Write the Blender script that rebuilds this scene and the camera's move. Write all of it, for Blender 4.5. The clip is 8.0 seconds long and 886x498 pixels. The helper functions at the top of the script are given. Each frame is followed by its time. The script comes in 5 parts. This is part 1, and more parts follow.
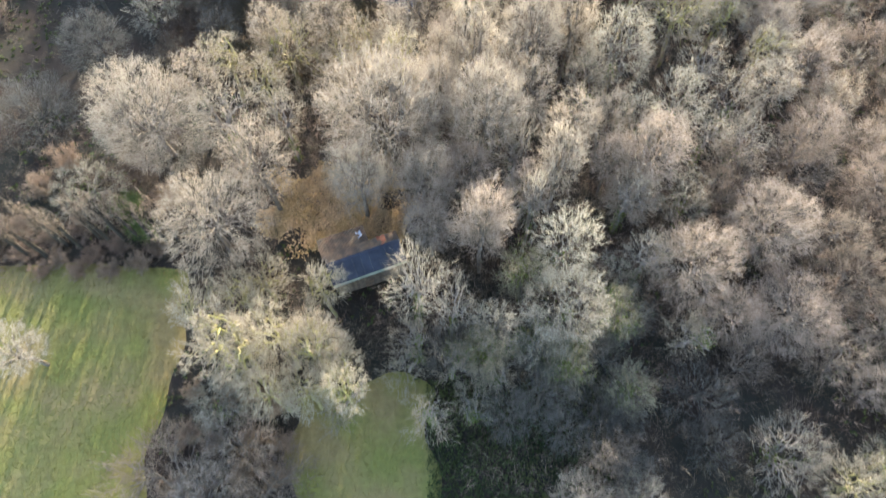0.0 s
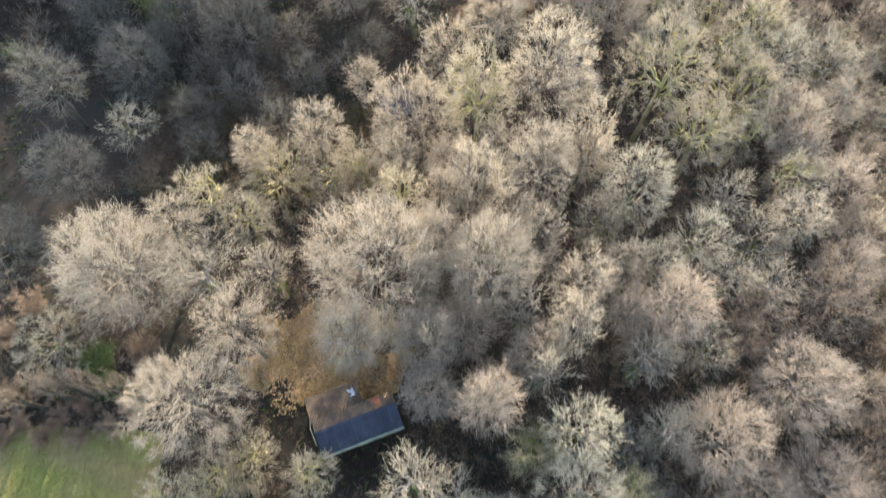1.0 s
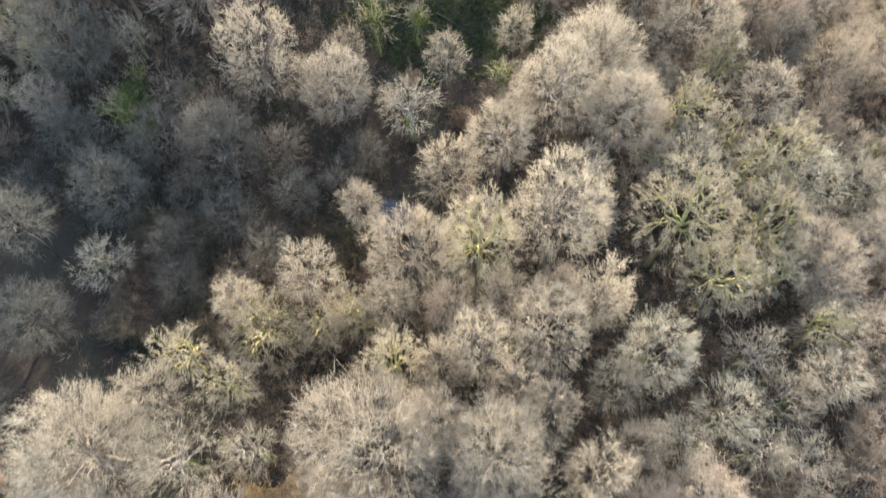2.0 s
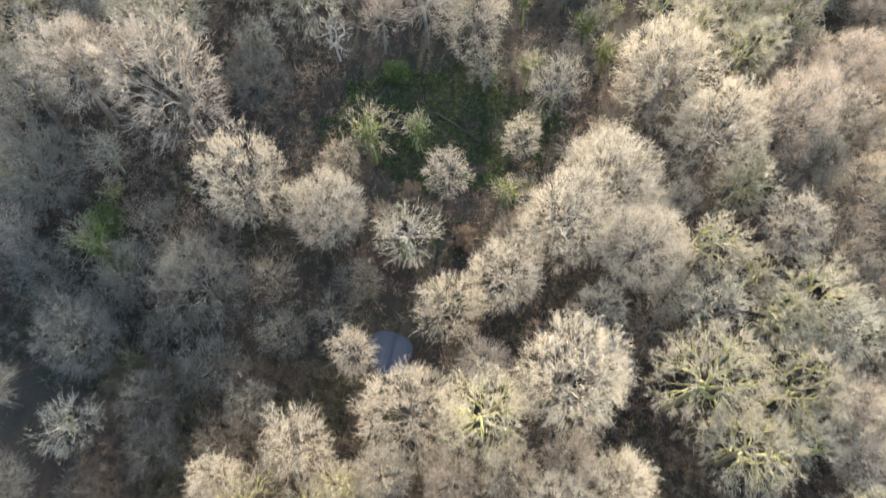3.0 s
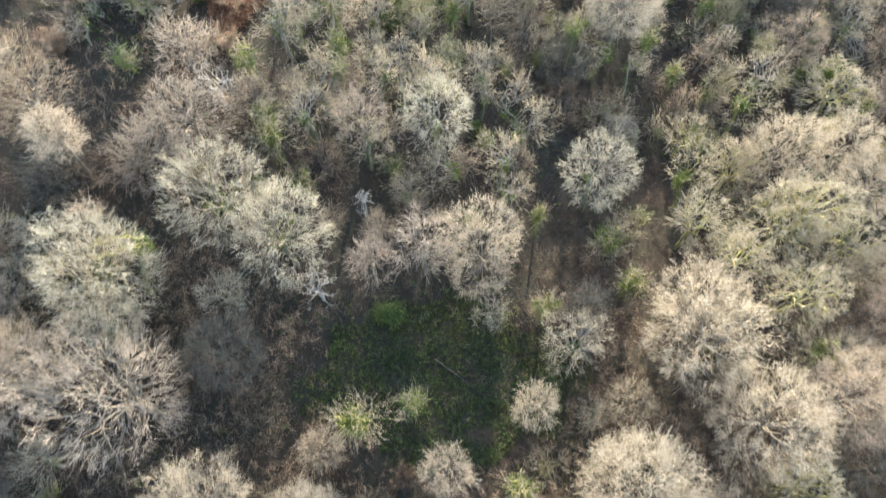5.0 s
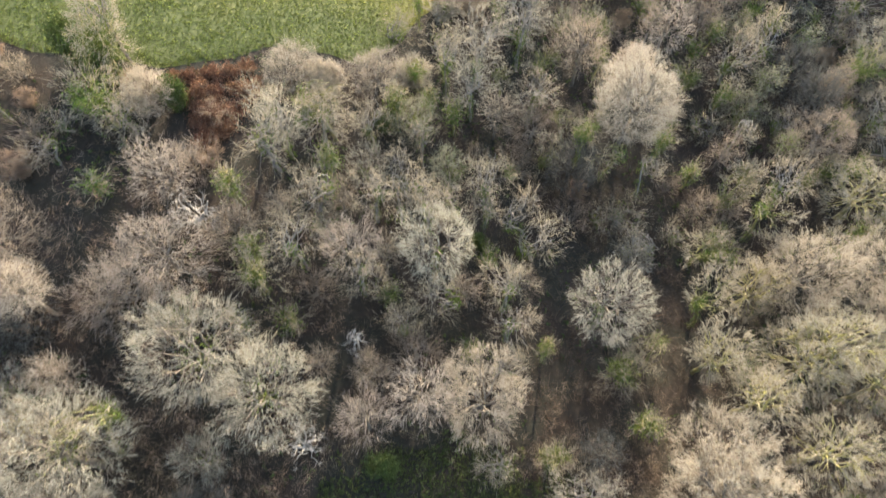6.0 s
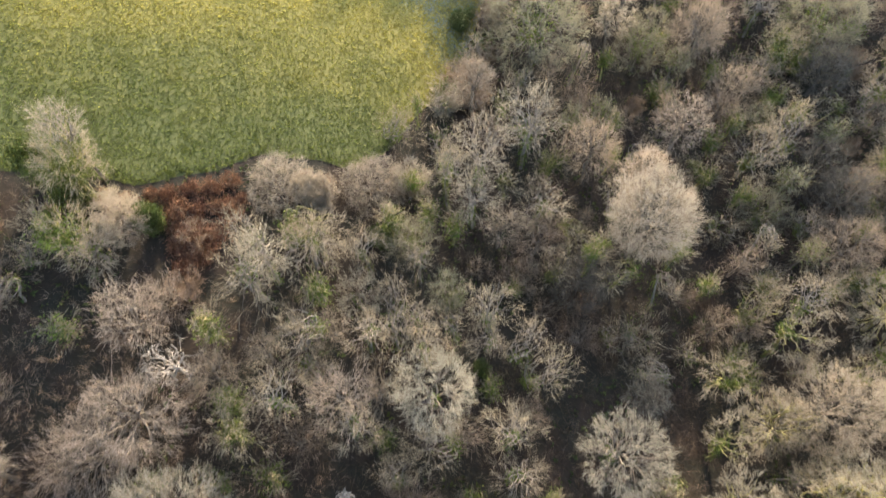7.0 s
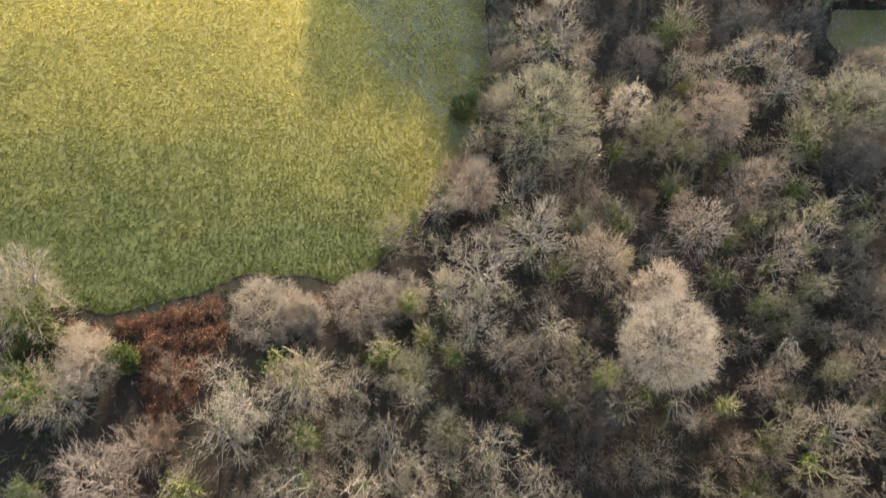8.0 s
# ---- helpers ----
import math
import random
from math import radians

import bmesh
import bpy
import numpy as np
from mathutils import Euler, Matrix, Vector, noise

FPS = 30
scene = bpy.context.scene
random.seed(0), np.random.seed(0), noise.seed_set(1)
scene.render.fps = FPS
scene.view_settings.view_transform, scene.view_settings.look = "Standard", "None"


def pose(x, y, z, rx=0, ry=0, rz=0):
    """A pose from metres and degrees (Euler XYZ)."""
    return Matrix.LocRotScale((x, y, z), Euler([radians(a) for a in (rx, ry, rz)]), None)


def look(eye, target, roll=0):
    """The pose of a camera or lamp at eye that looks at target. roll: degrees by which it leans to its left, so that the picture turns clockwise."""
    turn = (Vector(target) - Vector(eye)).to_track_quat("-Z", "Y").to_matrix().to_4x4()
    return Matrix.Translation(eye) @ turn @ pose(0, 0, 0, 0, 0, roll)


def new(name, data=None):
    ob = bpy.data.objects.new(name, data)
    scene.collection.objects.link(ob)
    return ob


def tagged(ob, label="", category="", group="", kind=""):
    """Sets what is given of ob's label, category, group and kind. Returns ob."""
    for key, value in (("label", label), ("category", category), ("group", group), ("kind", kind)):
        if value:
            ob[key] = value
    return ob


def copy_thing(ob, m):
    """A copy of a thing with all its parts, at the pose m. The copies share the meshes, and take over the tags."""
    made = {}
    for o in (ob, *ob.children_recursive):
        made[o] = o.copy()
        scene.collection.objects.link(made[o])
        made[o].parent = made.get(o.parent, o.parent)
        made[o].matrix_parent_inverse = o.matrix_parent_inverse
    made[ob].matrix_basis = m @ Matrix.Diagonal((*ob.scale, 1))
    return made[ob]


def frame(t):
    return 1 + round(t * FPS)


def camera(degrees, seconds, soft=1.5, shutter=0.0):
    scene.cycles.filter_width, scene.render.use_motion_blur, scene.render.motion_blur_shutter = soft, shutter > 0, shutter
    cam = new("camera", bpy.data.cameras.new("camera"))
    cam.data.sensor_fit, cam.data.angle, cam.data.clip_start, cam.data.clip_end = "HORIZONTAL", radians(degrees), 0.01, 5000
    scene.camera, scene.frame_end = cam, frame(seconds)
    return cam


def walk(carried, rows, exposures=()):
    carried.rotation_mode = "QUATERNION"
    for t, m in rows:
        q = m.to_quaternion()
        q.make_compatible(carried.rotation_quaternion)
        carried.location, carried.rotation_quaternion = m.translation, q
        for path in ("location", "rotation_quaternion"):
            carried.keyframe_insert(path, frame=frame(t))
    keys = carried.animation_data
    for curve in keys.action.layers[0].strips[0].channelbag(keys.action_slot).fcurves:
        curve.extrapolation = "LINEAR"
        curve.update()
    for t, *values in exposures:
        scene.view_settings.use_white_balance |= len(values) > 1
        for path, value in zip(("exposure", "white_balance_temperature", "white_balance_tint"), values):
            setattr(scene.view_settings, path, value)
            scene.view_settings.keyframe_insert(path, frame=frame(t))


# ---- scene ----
cam = camera(65.0, 8.0, soft=1.28, shutter=0.36)
PATH = [
    (0, (0.000, 0.000, 73.000), (-0.101, 19.679, 27.036), -0.869),
    (0.5, (0.012, 8.629, 73.062), (-0.063, 28.311, 27.099), -0.726),
    (1, (0.003, 17.310, 73.141), (-0.045, 37.003, 27.183), -0.590),
    (1.5, (-0.002, 25.978, 73.227), (-0.023, 45.678, 27.271), -0.459),
    (3, (0.005, 52.074, 73.318), (0.017, 71.837, 27.390), 0.003),
    (3.5, (-0.048, 60.701, 73.343), (-0.030, 80.502, 27.431), 0.112),
    (4, (-0.086, 69.305, 73.353), (-0.062, 89.143, 27.457), 0.220),
    (4.5, (-0.110, 77.882, 73.360), (-0.074, 97.763, 27.483), 0.306),
    (6, (-0.133, 103.461, 73.270), (-0.094, 123.479, 27.452), 0.559),
    (6.5, (-0.127, 111.800, 73.273), (-0.119, 131.838, 27.464), 0.614),
    (7, (-0.089, 120.057, 73.294), (-0.120, 140.096, 27.485), 0.631),
    (7.5, (-0.041, 128.128, 73.361), (-0.119, 148.119, 27.532), 0.641),
    (8, (0.000, 136.000, 73.441), (-0.130, 155.885, 27.565), 0.655),
]
walk(cam, [(t, look(eye, target, roll)) for t, eye, target, roll in PATH],
     exposures=[(0.0, 2.85, 6470, 16), (1.5, 2.74, 6720, 15), (3.0, 3.01, 6600, 13), (4.7, 3.11, 6580, 11), (6.0, 2.72, 6980, 15), (7.0, 2.49, 7270, 19), (8.0, 2.30, 7350, 21)])

# ---- world, sun, exposure ----
SUN_AZ, SUN_EL = 8.5, 15.5          # degrees clockwise from +y, and above the horizon
world = bpy.data.worlds.new("sky")
world.use_nodes = True
scene.world = world
sky = world.node_tree.nodes.new("ShaderNodeTexSky")
sky.sky_type = 'NISHITA'
sky.sun_disc = False
sky.sun_elevation, sky.sun_rotation = radians(SUN_EL), radians(SUN_AZ)
world.node_tree.nodes["Background"].inputs["Strength"].default_value = 0.15
world.node_tree.links.new(sky.outputs[0], world.node_tree.nodes["Background"].inputs["Color"])
sun = new("sun", bpy.data.lights.new("sun", "SUN"))
sun.data.energy, sun.data.angle, sun.data.color = 2.5, radians(0.55), (1.0, 0.905, 0.70)
sa, se = radians(SUN_AZ), radians(SUN_EL)
sun.matrix_world = look((60, 300, 200), (60 - math.sin(sa) * math.cos(se), 300 - math.cos(sa) * math.cos(se), 200 - math.sin(se)))


# ---- lie of the land ----
KX = (-70, -40, -31, -24, -13, -4, 1, 20, 40, 60)
HILL_SOUTH = (4.5, 4, 3, 2, .3, -.6, -1, -1, -1, -1)
HILL_MID = (0, -1.5, -2.5, -3.5, -5.5, -7, -7.5, -7.5, -6.5, -6.5)
HILL_NORTH = (9, 4, 2.2, .8, -3.3, -6.6, -8.8, -14, -17, -18)


def ease(a, b, v):
    u = np.clip((v - a) / (b - a), 0, 1)
    return u * u * (3 - 2 * u)


def land(x, y):
    """Height of the ground at a place."""
    a, b, c = (np.interp(x, KX, k) for k in (HILL_SOUTH, HILL_MID, HILL_NORTH))
    u, v = ease(35, 75, y), ease(85, 140, y)
    return (a * (1 - u) + b * u) * (1 - v) + c * v


# ---- materials ----
def material(name, colour, rough=0.85, vary=0.25, scale=1.0, second=None, island=0.0, obj=0.0, bump=0.0, spec=0.2, through_light=0.0):
    """A rough natural surface: two scales of noise, variation from piece to piece and from thing to thing."""
    m = bpy.data.materials.new(name)
    m.use_nodes = True
    nt = m.node_tree
    N, L = nt.nodes, nt.links
    b = N["Principled BSDF"]
    b.inputs["Roughness"].default_value = rough
    b.inputs["Specular IOR Level"].default_value = spec
    geo = N.new("ShaderNodeTexCoord")
    fine, broad = N.new("ShaderNodeTexNoise"), N.new("ShaderNodeTexNoise")
    fine.inputs["Scale"].default_value, broad.inputs["Scale"].default_value = 6.0 * scale, 0.6 * scale
    fine.inputs["Detail"].default_value = 4.0
    for n in (fine, broad):
        L.new(geo.outputs["Object"], n.inputs["Vector"])
    mix = N.new("ShaderNodeMix")
    mix.data_type = 'RGBA'
    mix.inputs[6].default_value = (*colour, 1)
    mix.inputs[7].default_value = (*(second or [c * (1 - vary) for c in colour]), 1)
    ramp = N.new("ShaderNodeMapRange")
    ramp.inputs[1].default_value, ramp.inputs[2].default_value = 0.38, 0.62
    L.new(broad.outputs[0], ramp.inputs[0])
    L.new(ramp.outputs[0], mix.inputs[0])
    hsv = N.new("ShaderNodeHueSaturation")
    L.new(mix.outputs[2], hsv.inputs["Color"])
    value = N.new("ShaderNodeMath")
    value.operation = 'MULTIPLY_ADD'
    L.new(fine.outputs[0], value.inputs[0])
    value.inputs[1].default_value, value.inputs[2].default_value = vary * 2, 1 - vary
    last = value.outputs[0]
    for amount, node, out in ((island, "ShaderNodeNewGeometry", "Random Per Island"), (obj, "ShaderNodeObjectInfo", "Random")):
        if amount:
            src, mul = N.new(node), N.new("ShaderNodeMath")
            mul.operation = 'MULTIPLY_ADD'
            mul.inputs[1].default_value, mul.inputs[2].default_value = 2 * amount, 1 - amount
            L.new(src.outputs[out], mul.inputs[0])
            both = N.new("ShaderNodeMath")
            both.operation = 'MULTIPLY'
            L.new(last, both.inputs[0])
            L.new(mul.outputs[0], both.inputs[1])
            last = both.outputs[0]
            if node == "ShaderNodeObjectInfo":
                hue = N.new("ShaderNodeMath")
                hue.operation = 'MULTIPLY_ADD'
                hue.inputs[1].default_value, hue.inputs[2].default_value = 0.012, 0.494
                L.new(src.outputs[out], hue.inputs[0])
                L.new(hue.outputs[0], hsv.inputs["Hue"])
    L.new(last, hsv.inputs["Value"])
    L.new(hsv.outputs[0], b.inputs["Base Color"])
    if bump:
        bp = N.new("ShaderNodeBump")
        bp.inputs["Strength"].default_value, bp.inputs["Distance"].default_value = 0.8, bump
        L.new(fine.outputs[0], bp.inputs["Height"])
        L.new(bp.outputs[0], b.inputs["Normal"])
    if through_light:
        tr, add = N.new("ShaderNodeBsdfTranslucent"), N.new("ShaderNodeMixShader")
        L.new(hsv.outputs[0], tr.inputs["Color"])
        add.inputs[0].default_value = through_light
        L.new(b.outputs[0], add.inputs[1])
        L.new(tr.outputs[0], add.inputs[2])
        L.new(add.outputs[0], N["Material Output"].inputs["Surface"])
    return m


def twig_material(name, colour):
    return material(name, colour, vary=0.10, scale=0.8, island=0.14, obj=0.14, spec=0.1, through_light=0.45)


M_BARK = material("grey brown bark", (0.19, 0.16, 0.125), vary=0.35, scale=2, bump=0.02)
M_PALE = material("pale grey bark", (0.235, 0.21, 0.178), vary=0.25, scale=2, bump=0.01)
M_MOSS = material("mossy bark", (0.30, 0.28, 0.10), vary=0.3, scale=1.5, second=(0.22, 0.19, 0.13), bump=0.02)
M_YELLOW = material("yellow-green mossy bark", (0.17, 0.168, 0.06), vary=0.3, scale=1.5, second=(0.16, 0.14, 0.085), bump=0.02)
M_BLEACHED = material("bleached dead wood", (0.40, 0.365, 0.31), vary=0.2, scale=2, bump=0.01)
M_BEIGE = twig_material("beige twigs", (0.378, 0.332, 0.26))
M_WARM = twig_material("warm brown twigs", (0.37, 0.315, 0.255))
M_OLIVE = twig_material("olive twigs", (0.354, 0.317, 0.24))
M_LICHEN = twig_material("lichen grey twigs", (0.33, 0.311, 0.249))
M_GREY = twig_material("grey twigs", (0.338, 0.31, 0.244))
M_ROSE = twig_material("rosy grey twigs", (0.31, 0.265, 0.222))
M_PINK = twig_material("pinkish twigs", (0.30, 0.25, 0.193))
M_SAGE = twig_material("olive grey twigs", (0.25, 0.238, 0.165))
M_IVY = material("ivy leaves", (0.072, 0.118, 0.02), rough=0.65, vary=0.3, island=0.4, obj=0.25, second=(0.132, 0.158, 0.03), spec=0.25, through_light=0.2)
M_HOLLY = material("dark evergreen leaves", (0.065, 0.095, 0.023), rough=0.6, vary=0.3, island=0.4, obj=0.2, second=(0.08, 0.10, 0.025), spec=0.25, through_light=0.15)
M_BRACKEN = material("rust brown bracken", (0.125, 0.06, 0.036), vary=0.35, island=0.5, obj=0.15, second=(0.22, 0.125, 0.075), through_light=0.2)
# shaded copies of twigs and bark: the hollow's shade is put into the colour
M_DIM = twig_material("grey green twigs with shade painted in", (0.135, 0.132, 0.115))
M_DIM_BARK = material("green bark with shade painted in", (0.10, 0.09, 0.072), vary=0.35, scale=2, bump=0.02)
M_FINE = twig_material("fine pinkish beige twigs", (0.358, 0.318, 0.256))
M_DUSK = twig_material("dark brown twigs", (0.24, 0.195, 0.15))
M_THIN = twig_material("grey brown twigs", (0.305, 0.268, 0.20))
M_UNDER = material("shaded grey brown brushwood", (0.18, 0.132, 0.096), vary=0.3, scale=0.1, island=0.4, second=(0.14, 0.118, 0.075))
M_STEMS = twig_material("brown underwood stems", (0.22, 0.17, 0.125))
M_BRIAR = twig_material("reddish scrub twigs", (0.28, 0.21, 0.155))
# darker copy of the brushwood, with the shade put into its colour
M_SHADE_BRUSH = material("brown brushwood with shade painted in", (0.10, 0.075, 0.056), vary=0.3, scale=0.2, island=0.4, second=(0.10, 0.085, 0.05))
M_FROST = material("frosted leaves", (0.27, 0.34, 0.345), rough=0.7, vary=0.25, scale=0.5, island=0.5, second=(0.15, 0.19, 0.13), spec=0.3, through_light=0.3)
M_SLATE = material("dark slate-blue roof sheeting", (0.042, 0.05, 0.066), rough=0.75, vary=0.3, scale=1.5, obj=0.15, bump=0.01, spec=0.2)
M_RUST = material("rust brown corrugated sheet", (0.17, 0.115, 0.075), rough=0.7, vary=0.35, scale=2, second=(0.10, 0.08, 0.06), obj=0.15, bump=0.01)
M_BOARD = material("weathered timber boards", (0.16, 0.13, 0.10), rough=0.8, vary=0.3, scale=3, obj=0.2, bump=0.01)
M_FASCIA = material("pale green painted fascia", (0.30, 0.33, 0.24), rough=0.6, vary=0.2, scale=2)
M_TARP = material("pale blue plastic sheet", (0.42, 0.47, 0.55), rough=0.4, vary=0.2, scale=3)
M_LOG = material("dark damp bark", (0.05, 0.045, 0.035), vary=0.4, scale=2, bump=0.02)
M_CLOTH = material("rust red tarpaulin", (0.36, 0.13, 0.07), rough=0.7, vary=0.25, scale=3)
M_LEAFY = material("fallen orange brown leaves", (0.58, 0.42, 0.24), vary=0.3, scale=0.6, island=0.35, second=(0.52, 0.37, 0.18), through_light=0.3)
M_BROWN = material("dead bramble and fern", (0.098, 0.067, 0.047), vary=0.3, scale=0.2, island=0.4, second=(0.09, 0.075, 0.05), through_light=0.15)
# this ivy green also serves as painted shade on the grass beside the lawn
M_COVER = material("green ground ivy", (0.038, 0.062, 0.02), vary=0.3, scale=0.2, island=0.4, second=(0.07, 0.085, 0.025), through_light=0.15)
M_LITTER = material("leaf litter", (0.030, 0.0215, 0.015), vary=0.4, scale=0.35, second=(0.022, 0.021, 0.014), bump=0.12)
M_GRASS = material("winter pasture", (0.15, 0.152, 0.038), vary=0.3, scale=0.3, second=(0.20, 0.155, 0.062), bump=0.06)
M_CROP = material("green crop field", (0.15, 0.14, 0.035), vary=0.35, scale=0.3, second=(0.19, 0.16, 0.04), bump=0.10)
M_CROPLEAF = material("crop leaves", (0.27, 0.255, 0.048), vary=0.25, scale=0.12, island=0.6, second=(0.34, 0.275, 0.055), through_light=0.65)


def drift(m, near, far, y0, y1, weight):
    """Drifts the plants' colour along the slope in uneven patches: greener near, sunward brightness painted in far."""
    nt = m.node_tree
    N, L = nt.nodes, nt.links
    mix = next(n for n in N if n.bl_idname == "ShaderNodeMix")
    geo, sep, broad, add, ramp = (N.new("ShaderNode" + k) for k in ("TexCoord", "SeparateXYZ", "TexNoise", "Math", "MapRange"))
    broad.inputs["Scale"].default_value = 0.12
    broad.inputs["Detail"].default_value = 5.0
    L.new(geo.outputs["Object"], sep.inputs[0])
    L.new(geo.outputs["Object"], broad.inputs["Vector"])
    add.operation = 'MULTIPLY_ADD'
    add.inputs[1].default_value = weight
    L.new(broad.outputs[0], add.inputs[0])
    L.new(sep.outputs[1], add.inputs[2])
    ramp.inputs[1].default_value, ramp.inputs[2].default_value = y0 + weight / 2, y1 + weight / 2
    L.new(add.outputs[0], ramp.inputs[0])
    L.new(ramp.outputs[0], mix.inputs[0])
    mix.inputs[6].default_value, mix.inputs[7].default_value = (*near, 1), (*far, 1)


M_TUFT = material("pasture blades", (0.185, 0.19, 0.046), vary=0.25, scale=0.25, island=0.25, second=(0.26, 0.20, 0.080), through_light=0.5)

# greener by the wood; the glow towards the sun is painted into the far colour
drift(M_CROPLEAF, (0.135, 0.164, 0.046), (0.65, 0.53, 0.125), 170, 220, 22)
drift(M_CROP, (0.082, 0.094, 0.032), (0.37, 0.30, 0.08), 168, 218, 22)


# ---- mesh building ----
class Build:
    """Collects vertices and faces for one mesh."""

    def __init__(self):
        self.v, self.f, self.n = [], [], 0

    def add(self, verts, faces):
        self.v.append(np.asarray(verts, float).reshape(-1, 3))
        self.f.append(np.asarray(faces, int) + self.n)
        self.n += len(self.v[-1])

    def tube(self, pts, radii, sides=4):
        pts, radii = np.asarray(pts, float), np.asarray(radii, float)
        n = len(pts)
        tang = np.gradient(pts, axis=0)
        tang /= np.linalg.norm(tang, axis=1)[:, None] + 1e-9
        ref = np.array([0.31, 0.17, 0.94]) if abs(tang[0, 2]) < 0.85 else np.array([0.94, 0.2, 0.1])
        a = np.cross(tang, ref)
        a /= np.linalg.norm(a, axis=1)[:, None] + 1e-9
        b = np.cross(tang, a)
        ang = np.arange(sides) * 2 * math.pi / sides
        ring = pts[:, None] + radii[:, None, None] * (np.cos(ang)[None, :, None] * a[:, None] + np.sin(ang)[None, :, None] * b[:, None])
        i, j = np.meshgrid(np.arange(n - 1), np.arange(sides), indexing="ij")
        k = (j + 1) % sides
        self.add(ring.reshape(-1, 3), np.stack([i * sides + j, i * sides + k, (i + 1) * sides + k, (i + 1) * sides + j], -1).reshape(-1, 4))

    def blades(self, p, d, length, width, tip=0.3, droop=0.0):
        """Many thin two-faced strips at p along d, each its own island: twigs, blades of grass, leaves."""
        n = len(p)
        d = d / (np.linalg.norm(d, axis=1)[:, None] + 1e-9)
        r = R.normal(size=(n, 3))
        s = np.cross(d, r)
        s /= np.linalg.norm(s, axis=1)[:, None] + 1e-9
        length, width = np.broadcast_to(length, n)[:, None], np.broadcast_to(width, n)[:, None]
        end = p + d * length + np.array([0, 0, -1.0]) * droop * length
        if tip:
            v = np.stack([p - s * width / 2, p + s * width / 2, end + s * width * tip / 2, end - s * width * tip / 2], 1)
        else:
            v = np.stack([p - s * width / 2, p + s * width / 2, end], 1)
        self.add(v.reshape(-1, 3), np.arange(v.shape[1] * n).reshape(n, -1))

    def mesh(self, name, mat, smooth=False):
        me = bpy.data.meshes.new(name)
        me.from_pydata(np.concatenate(self.v).tolist(), [], [q for f in self.f for q in f.tolist()])
        me.materials.append(mat)
        if smooth:
            me.shade_smooth()
        return me


R = np.random.default_rng(3)


def part(name, build, mat, parent, label="", kind="", smooth=False):
    ob = new(name, build.mesh(name, mat, smooth))
    ob.parent = parent
    return tagged(ob, label, kind=kind)


def unit(v):
    return v / (np.linalg.norm(v, axis=-1, keepdims=True) + 1e-9)


def curve(p0, d0, p1, n, wob):
    """A bough from p0, setting out along d0, to p1."""
    p0, p1 = np.asarray(p0, float), np.asarray(p1, float)
    u = np.linspace(0, 1, n)[:, None]
    mid = p0 + unit(np.asarray(d0, float)) * np.linalg.norm(p1 - p0) * 0.5
    q = (1 - u) ** 2 * p0 + 2 * u * (1 - u) * mid + u * u * p1
    q[1:-1] += R.normal(size=(n - 2, 3)) * wob
    return q


def ripple(d, freq, seed):
    """Smooth noise over directions, about -1 to 1."""
    g = np.random.default_rng(seed)
    w, ph = g.normal(size=(5, 3)) * freq, g.uniform(0, 6.28, 5)
    return np.sin(d @ w.T + ph).sum(1) / 3.0


def nearest(points, goals):
    return np.argmin(((goals[:, None] - points[None]) ** 2).sum(-1), axis=1)


def crown_rise(radius, height):
    """How far the crown's top stands over its widest girth."""
    return min(0.75 * height, 1.1 * radius + 0.08 * height)


